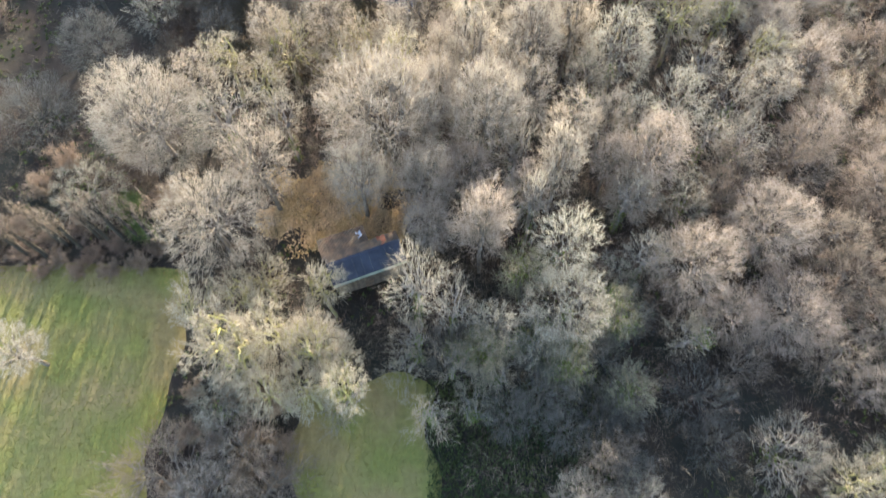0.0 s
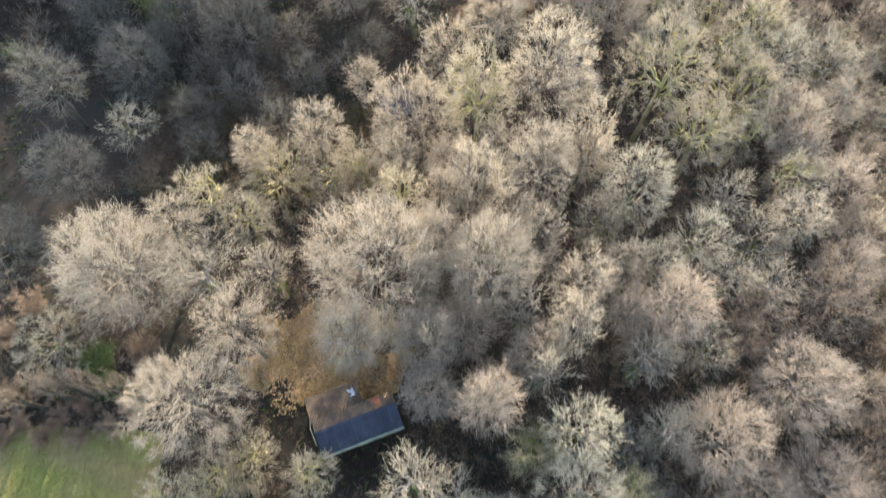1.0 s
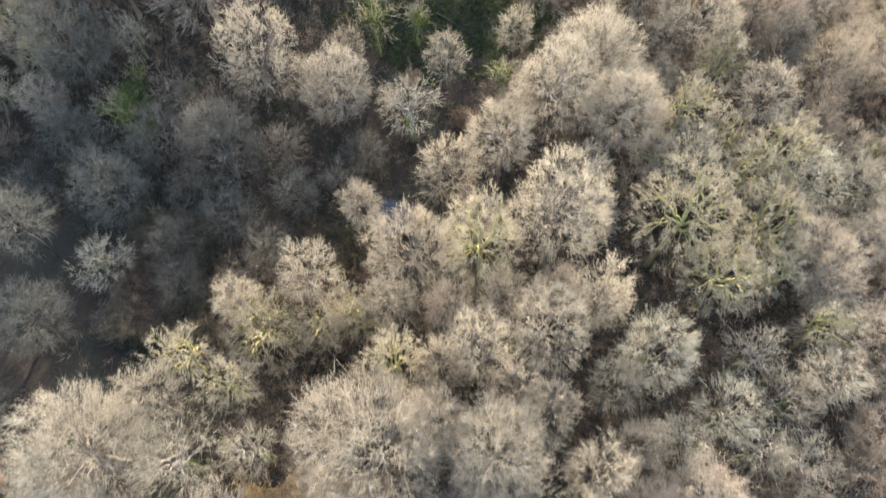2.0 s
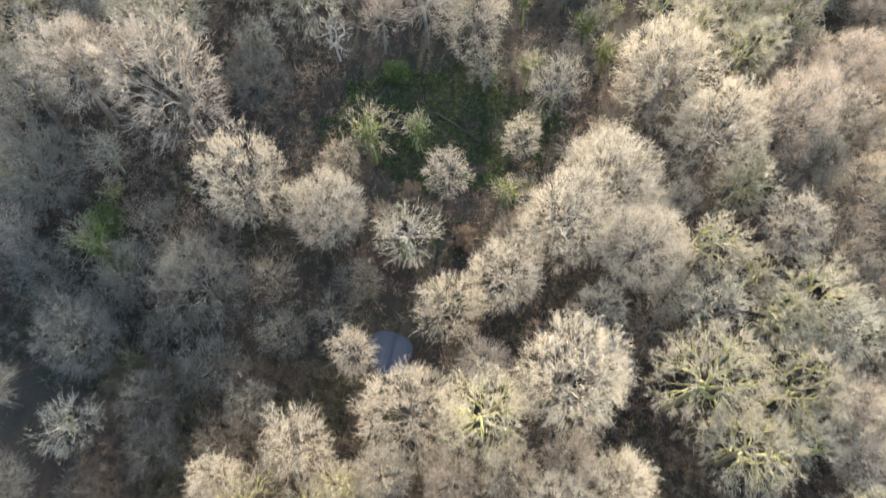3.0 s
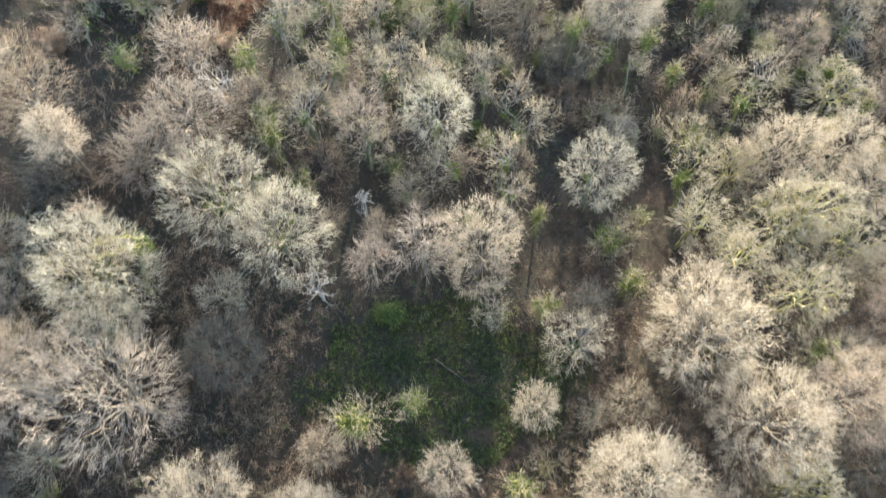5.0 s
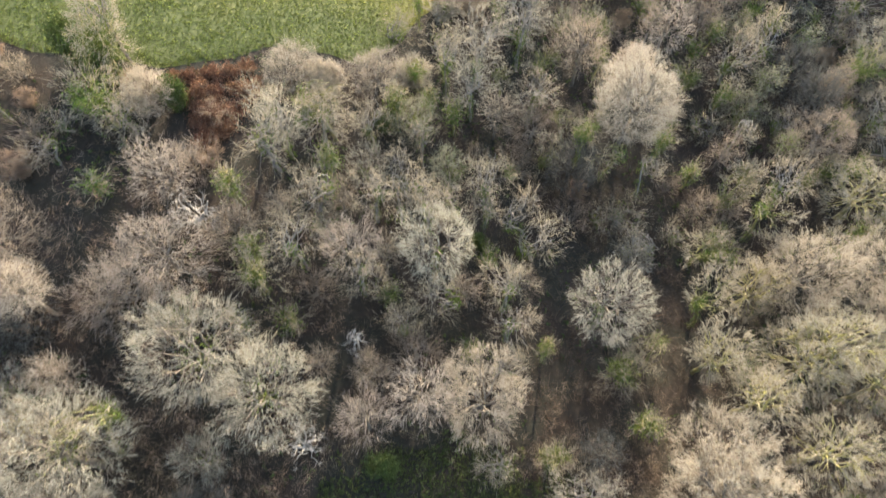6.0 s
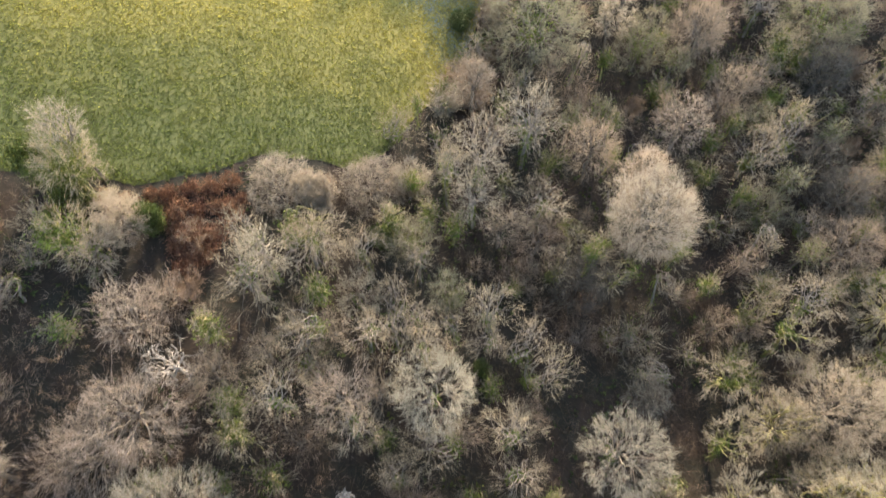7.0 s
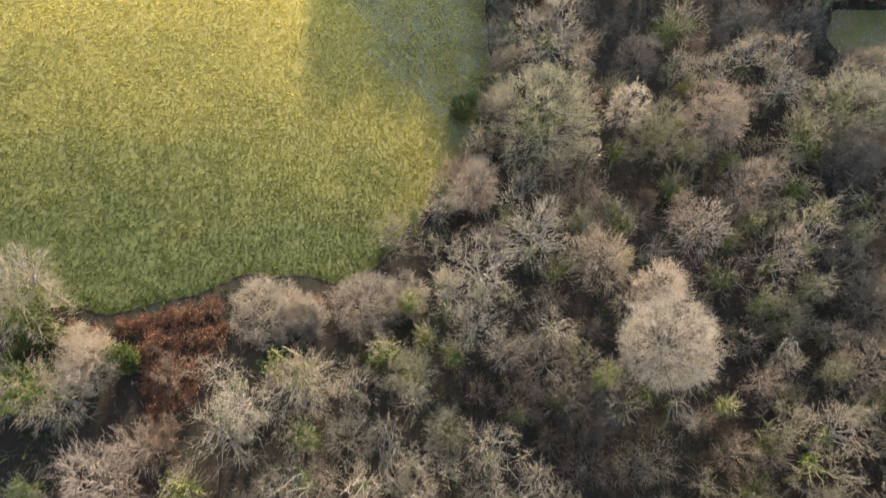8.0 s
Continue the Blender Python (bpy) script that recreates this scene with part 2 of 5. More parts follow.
def grow(radius, height, clusters=0.9, lump=0.75, per=85, twig=0.6, width=0.026, upward=0.35, patch=0.12, gaps=0.0, wild=0.4, limbs=8,
         limb_r=0.13, bough_r=0.05, trunk_r=0.26, lean=0.3, skirt=0.75, inner=0.2, spiky=0.5):
    """Bare broadleaved tree: (trunk, limbs and boughs; crown of sprays and twigs; points on limbs).
    The crown is a lumpy dome of many small heads of twigs, each on its own branch."""
    wood, crown, spots = Build(), Build(), []
    rise = crown_rise(radius, height)
    heart = np.array([*(R.normal(size=2) * lean * 0.5), height - rise])
    span = np.array([radius, radius, rise]) * 0.97
    thick = (radius / 4.5) ** 0.7
    fork = np.array([*(R.normal(size=2) * lean), max(0.12 * height, heart[2] - 0.25 * rise)])
    stem = curve((0, 0, -0.8), (0, 0, 1), fork, 6, 0.08)
    wood.tube(stem, np.linspace(trunk_r * 1.25, trunk_r * 0.75, 6) * thick, 7)
    spots += list(stem[1:])
    turn = R.uniform(0, 6.28)
    limb_pts = []
    for i in range(limbs):
        az = turn + i * 2.4 + R.normal() * 0.25
        el = math.radians(R.uniform(15, 75) if i else 84)
        way = np.array([math.cos(az) * math.cos(el), math.sin(az) * math.cos(el), math.sin(el)])
        q = curve(fork - (0, 0, R.uniform(0, height * 0.08)), (math.cos(az) * 0.7, math.sin(az) * 0.7, 0.8), heart + way * span * R.uniform(0.6, 0.8), 7, 0.08 + 0.2 * wild)
        wood.tube(q, np.linspace(limb_r, limb_r * 0.3, 7) * thick, 5)
        limb_pts.append(q)
        spots += list(q)
    limb_pts = np.concatenate(limb_pts)
    # heads of twigs over the dome and a little below its girth
    area = math.pi * radius * (radius + rise) * (1 + 0.6 * skirt)
    n = max(14, int(clusters * (1 + inner) * area))
    k = np.arange(n)
    az = turn + k * 2.39996 + R.normal(size=n) * 0.25
    el = np.arcsin(np.clip(1 - (k + 0.5) / n * (1 + skirt) + R.normal(size=n) * 0.03, -0.85, 1))
    way = np.stack([np.cos(az) * np.cos(el), np.sin(az) * np.cos(el), np.sin(el)], 1)
    seed = int(R.integers(1 << 30))
    if gaps:
        rip = ripple(way, 2.6, seed + 1) + R.normal(size=n) * 0.4 + (way[:, 2] > 0.75)
        way = way[rip > np.quantile(rip, gaps)]
        n = len(way)
    out = unit(way / span * radius + np.array([0, 0, upward]))
    reach = (1 + patch * np.maximum(-0.8, ripple(way, 2.2, seed) + 0.6 * ripple(way, 5.0, seed + 2))) * (1 - np.abs(R.normal(size=n)) * (0.05 + 0.8 * patch * 0.5))
    deep = np.where(R.uniform(size=n) < inner, R.uniform(0.55, 0.85, n), 1.0)
    head = heart + way * span * (reach * deep)[:, None] - out * lump * 0.7
    # boughs from the limbs, then a branch for every head
    pick = R.permutation(n)[:12 + n // 4]
    src = nearest(limb_pts, head[pick] * 0.6 + heart * 0.4)
    bough_pts = [limb_pts]
    for j, a in zip(src, pick):
        q = curve(limb_pts[j], unit(limb_pts[j] - heart) * 0.4 + out[a] * 0.6, head[a], 5, 0.05 + 0.16 * wild)
        wood.tube(q, np.linspace(bough_r, 0.018, 5) * thick, 3)
        bough_pts.append(q[1:])
    bough_pts = np.concatenate(bough_pts)
    rest = np.setdiff1d(k[:n], pick)
    for j, a in zip(nearest(bough_pts, head[rest] - out[rest] * lump * 1.2), rest):
        q = curve(bough_pts[j], out[a], head[a], 3, 0.08)
        wood.tube(q, np.array((bough_r * 0.5, bough_r * 0.35, 0.014)) * thick, 3)
    # sprays and twigs
    m = 7
    c = np.repeat(k[:n], m)
    P0 = head[c] + R.normal(size=(n * m, 3)) * lump * 0.3
    D0 = unit(out[c] + R.normal(size=(n * m, 3)) * (0.66 - 0.25 * spiky + 0.2 * wild))
    ln = R.uniform(0.6, 1.3, n * m) * lump
    crown.blades(P0, D0, ln, R.uniform(0.02, 0.045, n * m), 0.3)
    idx = np.repeat(np.arange(n * m), max(2, int(per / clusters / m)))
    t = R.uniform(0.05, 1.0, len(idx))[:, None]
    tp = P0[idx] + D0[idx] * ln[idx][:, None] * t
    td = unit(D0[idx] * (0.45 + 0.4 * spiky) + out[c][idx] * (0.1 + 0.2 * spiky) + R.normal(size=(len(idx), 3)) * (0.58 - 0.26 * spiky + 0.12 * wild))
    crown.blades(tp, td, R.uniform(0.5, 1.25, len(idx)) * twig, R.uniform(0.5, 1.1, len(idx)) * width * np.where(R.uniform(size=len(idx)) < 0.15, 2.0, 1.0), 0)
    return wood, crown, np.array(spots)


def leaves_round(build, spots, spread, n, size):
    """Leaves clustered round points (ivy on a trunk, foliage of a bush)."""
    p = spots[R.integers(0, len(spots), n)] + R.normal(size=(n, 3)) * spread
    d = R.normal(size=(n, 3)) + np.array([0, 0, 0.25])
    build.blades(p, d, R.uniform(0.7, 1.4, n) * size, R.uniform(0.9, 1.6, n) * size, 0)


def bush(radius, height, stems, twigs, length, width, up=0.5):
    """Low many-stemmed scrub: stems from the ground and a brush of twigs."""
    wood, crown = Build(), Build()
    ends = []
    for i in range(stems):
        az, r = R.uniform(0, 6.28), math.sqrt(R.uniform(0, 1)) * radius * 0.85
        hgt = height * (1 - 0.45 * (r / radius) ** 2) * R.uniform(0.6, 0.9)
        e = np.array([math.cos(az) * r, math.sin(az) * r, hgt])
        q = curve((e[0] * 0.35, e[1] * 0.35, -0.3), (0, 0, 1), e, 4, 0.06)
        wood.tube(q, (0.05, 0.04, 0.03, 0.018), 3)
        ends.append(q[1:])
    ends = np.concatenate(ends)
    idx = R.integers(0, len(ends), twigs)
    out = unit(ends[idx] * np.array([0.6, 0.6, 0.3]) + np.array([0, 0, height * up]))
    d = unit(out + R.normal(size=(twigs, 3)) * 0.5)
    crown.blades(ends[idx] + R.normal(size=(twigs, 3)) * 0.15, d, R.uniform(0.5, 1.2, twigs) * length, R.uniform(0.6, 1.3, twigs) * width, 0)
    return wood, crown, ends


# ---- kinds of tree: each is built once a variant and copied ----
KINDS = {}
STOCK = {}
COUNT = {}


def kind(name, variants, label, category, group):
    def keep(maker):
        KINDS[name] = (maker, variants, label, category, group)
        return maker
    return keep


def thing(name, label, category, group=""):
    return tagged(new(name), label, category, group)


SIZES = (1.8, 3.2, 5.2)             # crown radii and slendernesses in which each kind is built
SLIM = (1.6, 2.7, 4.2)


def bare(name, trunk_mat, twig_mat, radius, height, ivy=0, ivy_h=0.8, ivy_spread=0.28, **kw):
    ob = new(name)
    wood, crown, spots = grow(radius, height, **kw)
    part("trunk", wood, trunk_mat, ob, smooth=True)
    part("crown", crown, twig_mat, ob, kind="stuff")
    if ivy:
        b = Build()
        zs = spots[:, 2]
        leaves_round(b, spots[zs < zs.max() * ivy_h], np.array([ivy_spread, ivy_spread, 0.5]), int(ivy * radius * height / 40), 0.15)
        part("ivy", b, M_IVY, ob, "dark green climbing ivy", kind="stuff")
    return ob


@kind("dome", 2, "broad bare tree with pale beige twigs", "tree", "bare woodland trees")
def make_dome(r, h):
    return bare("beech_tree", M_BARK, M_BEIGE, r, h, clusters=0.7, lump=0.8, per=50, twig=0.55, width=0.024, upward=0.5, patch=0.15, wild=0.35)


@kind("fine", 2, "smooth bare dome of fine beige twigs", "tree", "bare woodland trees")
def make_fine(r, h):
    return bare("lime_tree", M_BARK, M_FINE, r, h, spiky=0.35, clusters=1.2, lump=0.9, per=63, twig=0.7, width=0.020, upward=0.8, patch=0.12, wild=0.1, limbs=10, limb_r=0.1)


@kind("brown", 2, "bare tree with dark brown twigs", "tree", "bare woodland trees")
def make_brown(r, h):
    return bare("hazel_tree", M_BARK, M_DUSK, r, h, spiky=0.9, inner=0.15, clusters=0.6, lump=1.0, per=31, twig=0.8, width=0.019, upward=0.6, patch=0.24, gaps=0.2, wild=0.8, bough_r=0.05, limb_r=0.09)


@kind("warm", 2, "bare tree with dense warm-brown twigs", "tree", "bare woodland trees")
def make_warm(r, h):
    return bare("hornbeam_tree", M_BARK, M_WARM, r, h, clusters=0.9, lump=0.9, per=52, twig=0.7, width=0.021, upward=0.55, patch=0.17, wild=0.35)


@kind("oak", 2, "bare oak with mossy limbs", "tree", "bare woodland trees")
def make_oak(r, h):
    return bare("oak_tree", M_MOSS, M_OLIVE, r, h, clusters=0.55, lump=0.75, per=47, twig=0.45, width=0.029, upward=0.25, patch=0.18, gaps=0.10, wild=0.6, limb_r=0.17, bough_r=0.07)


@kind("lichen", 2, "bare tree with lichen-grey twigs", "tree", "bare woodland trees")
def make_lichen(r, h):
    return bare("sycamore_tree", M_BARK, M_LICHEN, r, h, ivy=260, ivy_h=0.6, spiky=0.7, inner=0.15, clusters=0.6, lump=0.85, per=44, twig=0.55, width=0.024, upward=0.4, patch=0.14, gaps=0.06, wild=0.5, bough_r=0.06)


@kind("olive", 2, "dense olive-grey bare tree hung with ivy", "tree", "ivy-clad trees")
def make_olive(r, h):
    return bare("maple_tree", M_BARK, M_SAGE, r, h, ivy=900, ivy_h=0.9, ivy_spread=0.5, spiky=0.5, clusters=0.75, lump=0.85, per=52, twig=0.6, width=0.023, upward=0.5, patch=0.16, gaps=0.05, wild=0.45, limb_r=0.1)


@kind("ash", 2, "open bare tree with pale branches", "tree", "bare woodland trees")
def make_ash(r, h):
    return bare("ash_tree", M_PALE, M_GREY, r, h, ivy=420, ivy_h=0.5, spiky=0.95, inner=0.15, clusters=0.5, lump=1.0, per=28, twig=0.6, width=0.023, upward=0.5, patch=0.2, gaps=0.18, wild=0.7, limbs=10, limb_r=0.12, bough_r=0.065)


@kind("rosy", 2, "open bare tree with rosy grey twigs", "tree", "bare woodland trees")
def make_rosy(r, h):
    return bare("cherry_tree", M_BARK, M_ROSE, r, h, spiky=0.9, inner=0.15, clusters=0.55, lump=1.0, per=34, twig=0.65, width=0.023, upward=0.45, patch=0.2, gaps=0.08, wild=0.6, limbs=10, limb_r=0.11, bough_r=0.065)


@kind("pink", 2, "bare tree with pinkish brown twigs", "tree", "bare woodland trees")
def make_pink(r, h):
    return bare("birch_tree", M_BARK, M_PINK, r, h, spiky=0.8, clusters=0.7, lump=0.95, per=43, twig=0.75, width=0.020, upward=0.7, patch=0.16, gaps=0.08, wild=0.45)


@kind("wispy", 3, "thin grey-brown tree with some ivy", "tree", "bare woodland trees")
def make_wispy(r, h):
    return bare("alder_tree", M_PALE, M_THIN, r, h, ivy=700, ivy_h=0.6, spiky=0.95, inner=0.15, clusters=0.45, lump=1.0, per=25, twig=0.7, width=0.023, upward=0.45, patch=0.28, gaps=0.3, wild=0.9, limbs=9, limb_r=0.095, bough_r=0.055, lean=0.9)


# tree for shaded spots, darkened by its colours
@kind("dim", 2, "bare tree with shade painted into grey-green twigs", "tree", "bare woodland trees")
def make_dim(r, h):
    return bare("willow_tree", M_DIM_BARK, M_DIM, r, h, spiky=0.6, clusters=0.7, lump=0.9, per=36, twig=0.7, width=0.023, upward=0.5, patch=0.14, gaps=0.05, wild=0.4, limb_r=0.10, bough_r=0.04)


@kind("ivy", 2, "half-bare tree wrapped in green ivy", "tree", "ivy-clad trees")
def make_ivy(r, h):
    return bare("ivy_clad_tree", M_MOSS, M_THIN, r, h, ivy=2600, ivy_h=0.8, ivy_spread=0.4, spiky=0.9, inner=0.1, clusters=0.55, lump=0.9, per=34, twig=0.5, width=0.025, upward=0.4, patch=0.28, gaps=0.25, wild=0.8, limbs=6)


@kind("mossy", 2, "leaning open tree with yellow-green mossy limbs", "tree", "bare woodland trees")
def make_mossy(r, h):
    return bare("mossy_willow", M_YELLOW, M_OLIVE, r, h, ivy=900, ivy_h=0.7, spiky=0.9, inner=0.1, clusters=0.42, lump=0.9, per=27, twig=0.5, width=0.027, upward=0.2, patch=0.3, gaps=0.25, wild=0.6, limbs=7, limb_r=0.15, bough_r=0.07, lean=1.3)


@kind("sapling", 3, "slender bare sapling added to the hedge for its shadow", "tree", "hedge saplings")
def make_sapling(r, h):
    return bare("sapling", M_LOG, M_DUSK, r, h, spiky=0.8, clusters=1.2, lump=0.5, per=40, twig=0.4, width=0.026, upward=0.9, patch=0.2, wild=0.3, limbs=4, trunk_r=0.9)


@kind("dead", 2, "dead tree with bleached forking limbs", "tree", "dead trees")
def make_dead(r, h):
    return bare("dead_tree", M_BLEACHED, M_BLEACHED, r, h, clusters=0.28, lump=0.6, per=1.6, twig=0.6, width=0.045, upward=0.2, patch=0.3, gaps=0.35, wild=1.0, limbs=9, limb_r=0.17, bough_r=0.1)


@kind("scrub", 3, "reddish brown thicket of bare stems", "bush", "scrub along the wood edge")
def make_scrub(r, h):
    ob = new("scrub_bush")
    wood, crown, _ = bush(2.4, 3.2, 34, 3000, 0.85, 0.045)
    part("woody_base", wood, M_BARK, ob, kind="stuff")
    part("brush", crown, M_BRIAR, ob, kind="stuff")
    return ob


@kind("thicket", 2, "dense dome of pale beige brushwood", "bush", "scrub along the wood edge")
def make_thicket(r, h):
    ob = new("brushwood_bush")
    wood, crown, _ = bush(2.6, 4.2, 60, 6500, 1.0, 0.036, up=0.6)
    part("woody_base", wood, M_BARK, ob, kind="stuff")
    part("brush", crown, M_FINE, ob, kind="stuff")
    return ob


@kind("bracken", 2, "clump of dead rust-brown bracken", "bracken", "bracken on the bank")
def make_bracken(r, h):
    ob = new("bracken_clump")
    wood, crown, ends = bush(1.8, 1.7, 22, 900, 0.6, 0.06, up=0.3)
    leaves_round(crown, ends, np.array([0.4, 0.4, 0.25]), 1800, 0.13)
    part("woody_base", wood, M_BARK, ob, kind="stuff")
    part("fronds", crown, M_BRACKEN, ob, kind="stuff")
    return ob


@kind("holly", 2, "dense evergreen bush with glossy leaves", "bush", "evergreen bushes")
def make_holly(r, h):
    ob = new("evergreen_bush")
    wood, crown, ends = bush(1.7, 3.2, 26, 40, 0.5, 0.04)
    b = Build()
    leaves_round(b, ends, np.array([0.34, 0.34, 0.4]), 7000, 0.125)
    part("woody_base", wood, M_BARK, ob, kind="stuff")
    part("foliage", b, M_HOLLY, ob, kind="stuff")
    return ob


NATIVE = {"scrub": (2.5, 3.5), "thicket": (2.7, 4.6), "bracken": (1.9, 1.9), "holly": (1.9, 3.4)}


def beside(x, y):
    """What a tree stands next to, in words."""
    around = [(x + dx, y + dy) for dx in (-6, 0, 6) for dy in (-6, 0, 6)]
    for inside, words in ((in_crop, " beside the crop field"), (in_pasture, " beside the pasture"), (in_lawn, " beside the rough grass"), (in_far_field, " beside the meadow")):
        if any(inside(np.array(a), np.array(b)) for a, b in around):
            return words
    for cx, cy, reach, words in ((-9, 29, 12, " near the shed"), (-6.3, 73.1, 9, " by the pond"), (3, 106, 15, " beside the clearing")):
        if math.hypot(x - cx, y - cy) < reach:
            return words
    return " in the wood"


def plant(what, x, y, radius, height, label=""):
    """One tree or bush of a kind, with its crown's radius and its height above the ground."""
    maker, variants, words, category, group = KINDS[what]
    i = COUNT.get(what, 0)
    COUNT[what] = i + 1
    if what in NATIVE:
        r0, h0 = NATIVE[what]
    else:
        r0 = min(SIZES, key=lambda s: abs(math.log(s / radius)))
        h0 = r0 * min(SLIM, key=lambda s: abs(math.log(s * radius / height)))
    m = pose(x, y, float(land(x, y)) - 0.15, 0, 0, (i * 137.5) % 360) @ Matrix.Diagonal((radius / r0, radius / r0, height / h0, 1))
    key = (what, r0, h0, (i * 7 // 3) % variants)
    if key not in STOCK:
        ob = maker(r0, h0)
        ob.matrix_basis = m
        tagged(ob, words, category, group)
        STOCK[key] = ob
    else:
        first = STOCK[key]
        ob = copy_thing(first, m @ Matrix.Diagonal((*(1 / s for s in first.scale), 1)))
    size = "small " if height < 6 else "tall " if height > 16 else ""
    tagged(ob, label or size + words + beside(x, y), category, group)
    return ob


# ---- ground ----
def sheet(name, xs, ys, mat, lift=0.0, inside=None, rough=0.0, sink=None):
    X, Y = np.meshgrid(xs, ys, indexing="ij")
    Z = land(X, Y) + lift
    if rough:
        calm = 1 - sink(X, Y, True) if sink is not None else 1
        Z = Z + rough * calm * np.array([noise.noise((x * 0.35, y * 0.35, 2.0)) for x, y in zip(X.ravel(), Y.ravel())]).reshape(X.shape)
    nx, ny = X.shape
    i, j = np.meshgrid(np.arange(nx - 1), np.arange(ny - 1), indexing="ij")
    q = np.stack([i * ny + j, (i + 1) * ny + j, (i + 1) * ny + j + 1, i * ny + j + 1], -1).reshape(-1, 4)
    if sink is not None:
        Z = Z - 0.3 * sink(X, Y, False)
    if inside is not None:          # the sheet's rim dips under the ground about it
        steps = np.linspace(-0.9, 0.9, 7)
        cover = np.mean([inside(X + dx, Y + dy) for dx in steps for dy in steps], axis=0)
        Z = land(X, Y) + 0.22 * (cover - 0.5)
        keep = (cover[:-1, :-1] + cover[1:, 1:]).ravel() > 0.15
        q = q[keep]
    b = Build()
    b.add(np.stack([X, Y, Z], -1).reshape(-1, 3), q)
    return tagged(new(name, b.mesh(name, mat, True)), kind="structure")


near_x, near_y = np.arange(-90, 100.1, 1.25), np.arange(-40, 260.1, 1.25)
far_x = np.concatenate([np.linspace(-1500, -100, 12), near_x, np.linspace(112, 1500, 12)])
far_y = np.concatenate([np.linspace(-1200, -50, 12), near_y, np.linspace(275, 2500, 14)])


def wave(v, s):
    return np.sin(v * 0.31 + s) * 0.9 + np.sin(v * 0.83 + 2 * s) * 0.5


def in_pasture(x, y):
    return (y < 28.2 + wave(x, 1) * 0.25) & (x < -27.5 + 0.06 * (y - 27) + 0.6 * wave(y, 2))


def in_lawn(x, y):
    return (y < 16 + wave(x, 3)) & (x > -15 + wave(y, 2)) & (x < -1 + wave(y, 1))


def in_crop(x, y):
    edge = np.interp(x, (-60, -36, -30, -22, -12, -6, 0, 6), (160, 158, 160.5, 164.2, 164.8, 169.5, 177.5, 192))
    side = np.interp(y, (165, 180, 190, 200, 215, 260), (-9, -1, 4, 6, 6, 8))
    return (y > edge + wave(x, 1) * 0.4) & (x < side + wave(y, 2) * 0.4) & (y < 230 + np.maximum(0, -18 - x) * 1.5)


def in_wood(x, y):
    return ~(in_pasture(x, y) | in_lawn(x, y) | in_crop(x, y) | in_far_field(x, y) | in_pond(x, y))


def in_pond(x, y):
    return ((x + 6.3) / 2.5) ** 2 + ((y - 73.1) / 2.6) ** 2 < 1 + 0.18 * np.sin(3 * np.arctan2(y - 73.1, x + 6.3) + 1)


def in_open(x, y):
    return in_pasture(x, y) | in_lawn(x, y) | in_crop(x, y) | in_far_field(x, y)


def in_hollow(x, y):
    """The dark hollow below the pond, bare of underwood."""
    return ((x > -36) & (x < -9) & (y > 55) & (y < 71)) | ((x > -58) & (x < -27) & (y > 45) & (y < 72))


def in_clearing(x, y):
    """The dark green clearing with a few small trees."""
    return ((x - 1) / 17.5) ** 2 + ((y - 105) / 11.0) ** 2 < 0.85 + 0.3 * np.sin(x * 0.5) * np.sin(y * 0.45 + x * 0.2)


def near_open(x, y, wide):
    """Whether a place is within (wide) or well inside (not wide) an open field."""
    hits = [in_open(x + dx, y + dy) for dx in (-1.4, 0, 1.4) for dy in (-1.4, 0, 1.4)]
    return np.any(hits, axis=0) if wide else np.all(hits, axis=0)


def in_far_field(x, y):
    return (x > 64 + wave(y, 1)) & (y > 211 + wave(x, 2)) & (y < 221)


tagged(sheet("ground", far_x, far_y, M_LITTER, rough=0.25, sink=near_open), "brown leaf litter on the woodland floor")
tagged(sheet("pasture", np.concatenate([np.arange(-240, -70, 2.5), np.arange(-70, -15, 0.35)]), np.concatenate([np.arange(-120, -12, 2.5), np.arange(-12, 31, 0.35)]), M_GRASS, 0.07, in_pasture), "sunlit green winter pasture crossed by long shadows")
tagged(sheet("lawn", np.arange(-20, 4, 0.4), np.concatenate([np.arange(-120, -12, 2.5), np.arange(-12, 19, 0.35)]), M_GRASS, 0.07, in_lawn), "rough grass clearing below the shed")
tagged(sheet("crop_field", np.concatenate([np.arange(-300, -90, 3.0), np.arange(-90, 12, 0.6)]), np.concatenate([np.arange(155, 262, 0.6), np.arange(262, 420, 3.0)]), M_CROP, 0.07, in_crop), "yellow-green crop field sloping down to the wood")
tagged(sheet("meadow", np.arange(60, 98, 0.6), np.arange(192, 262, 0.6), M_GRASS, 0.07, in_far_field), "grass field in cool shade beyond the trees")


def blades_over(name, label, mat, inside, x0, x1, y0, y1, count, size, width, up=0.8, clump=5, lift=0.1):
    b = Build()
    x, y = R.uniform(x0, x1, count), R.uniform(y0, y1, count)
    ok = inside(x, y)
    x, y = np.repeat(x[ok], clump), np.repeat(y[ok], clump)
    n = len(x)
    p = np.stack([x + R.normal(size=n) * size * 0.3, y + R.normal(size=n) * size * 0.3, land(x, y) + lift], 1)
    d = R.normal(size=(n, 3)) * np.array([1, 1, 0.2]) + np.array([0, 0, up])
    b.blades(p, d, R.uniform(0.5, 1.3, n) * size, R.uniform(0.8, 1.7, n) * width, 0, droop=0.15)
    return tagged(new(name, b.mesh(name, mat)), label, "vegetation", kind="stuff")


def frosty(x, y):
    """Where the trees keep the sun off the crop and the frost lies on."""
    return in_crop(x, y) & (x > -15 + np.maximum(0, 207 - y) * 0.72 + 1.5 * np.sin(y * 0.5) + R.normal(size=x.shape) * 1.6)


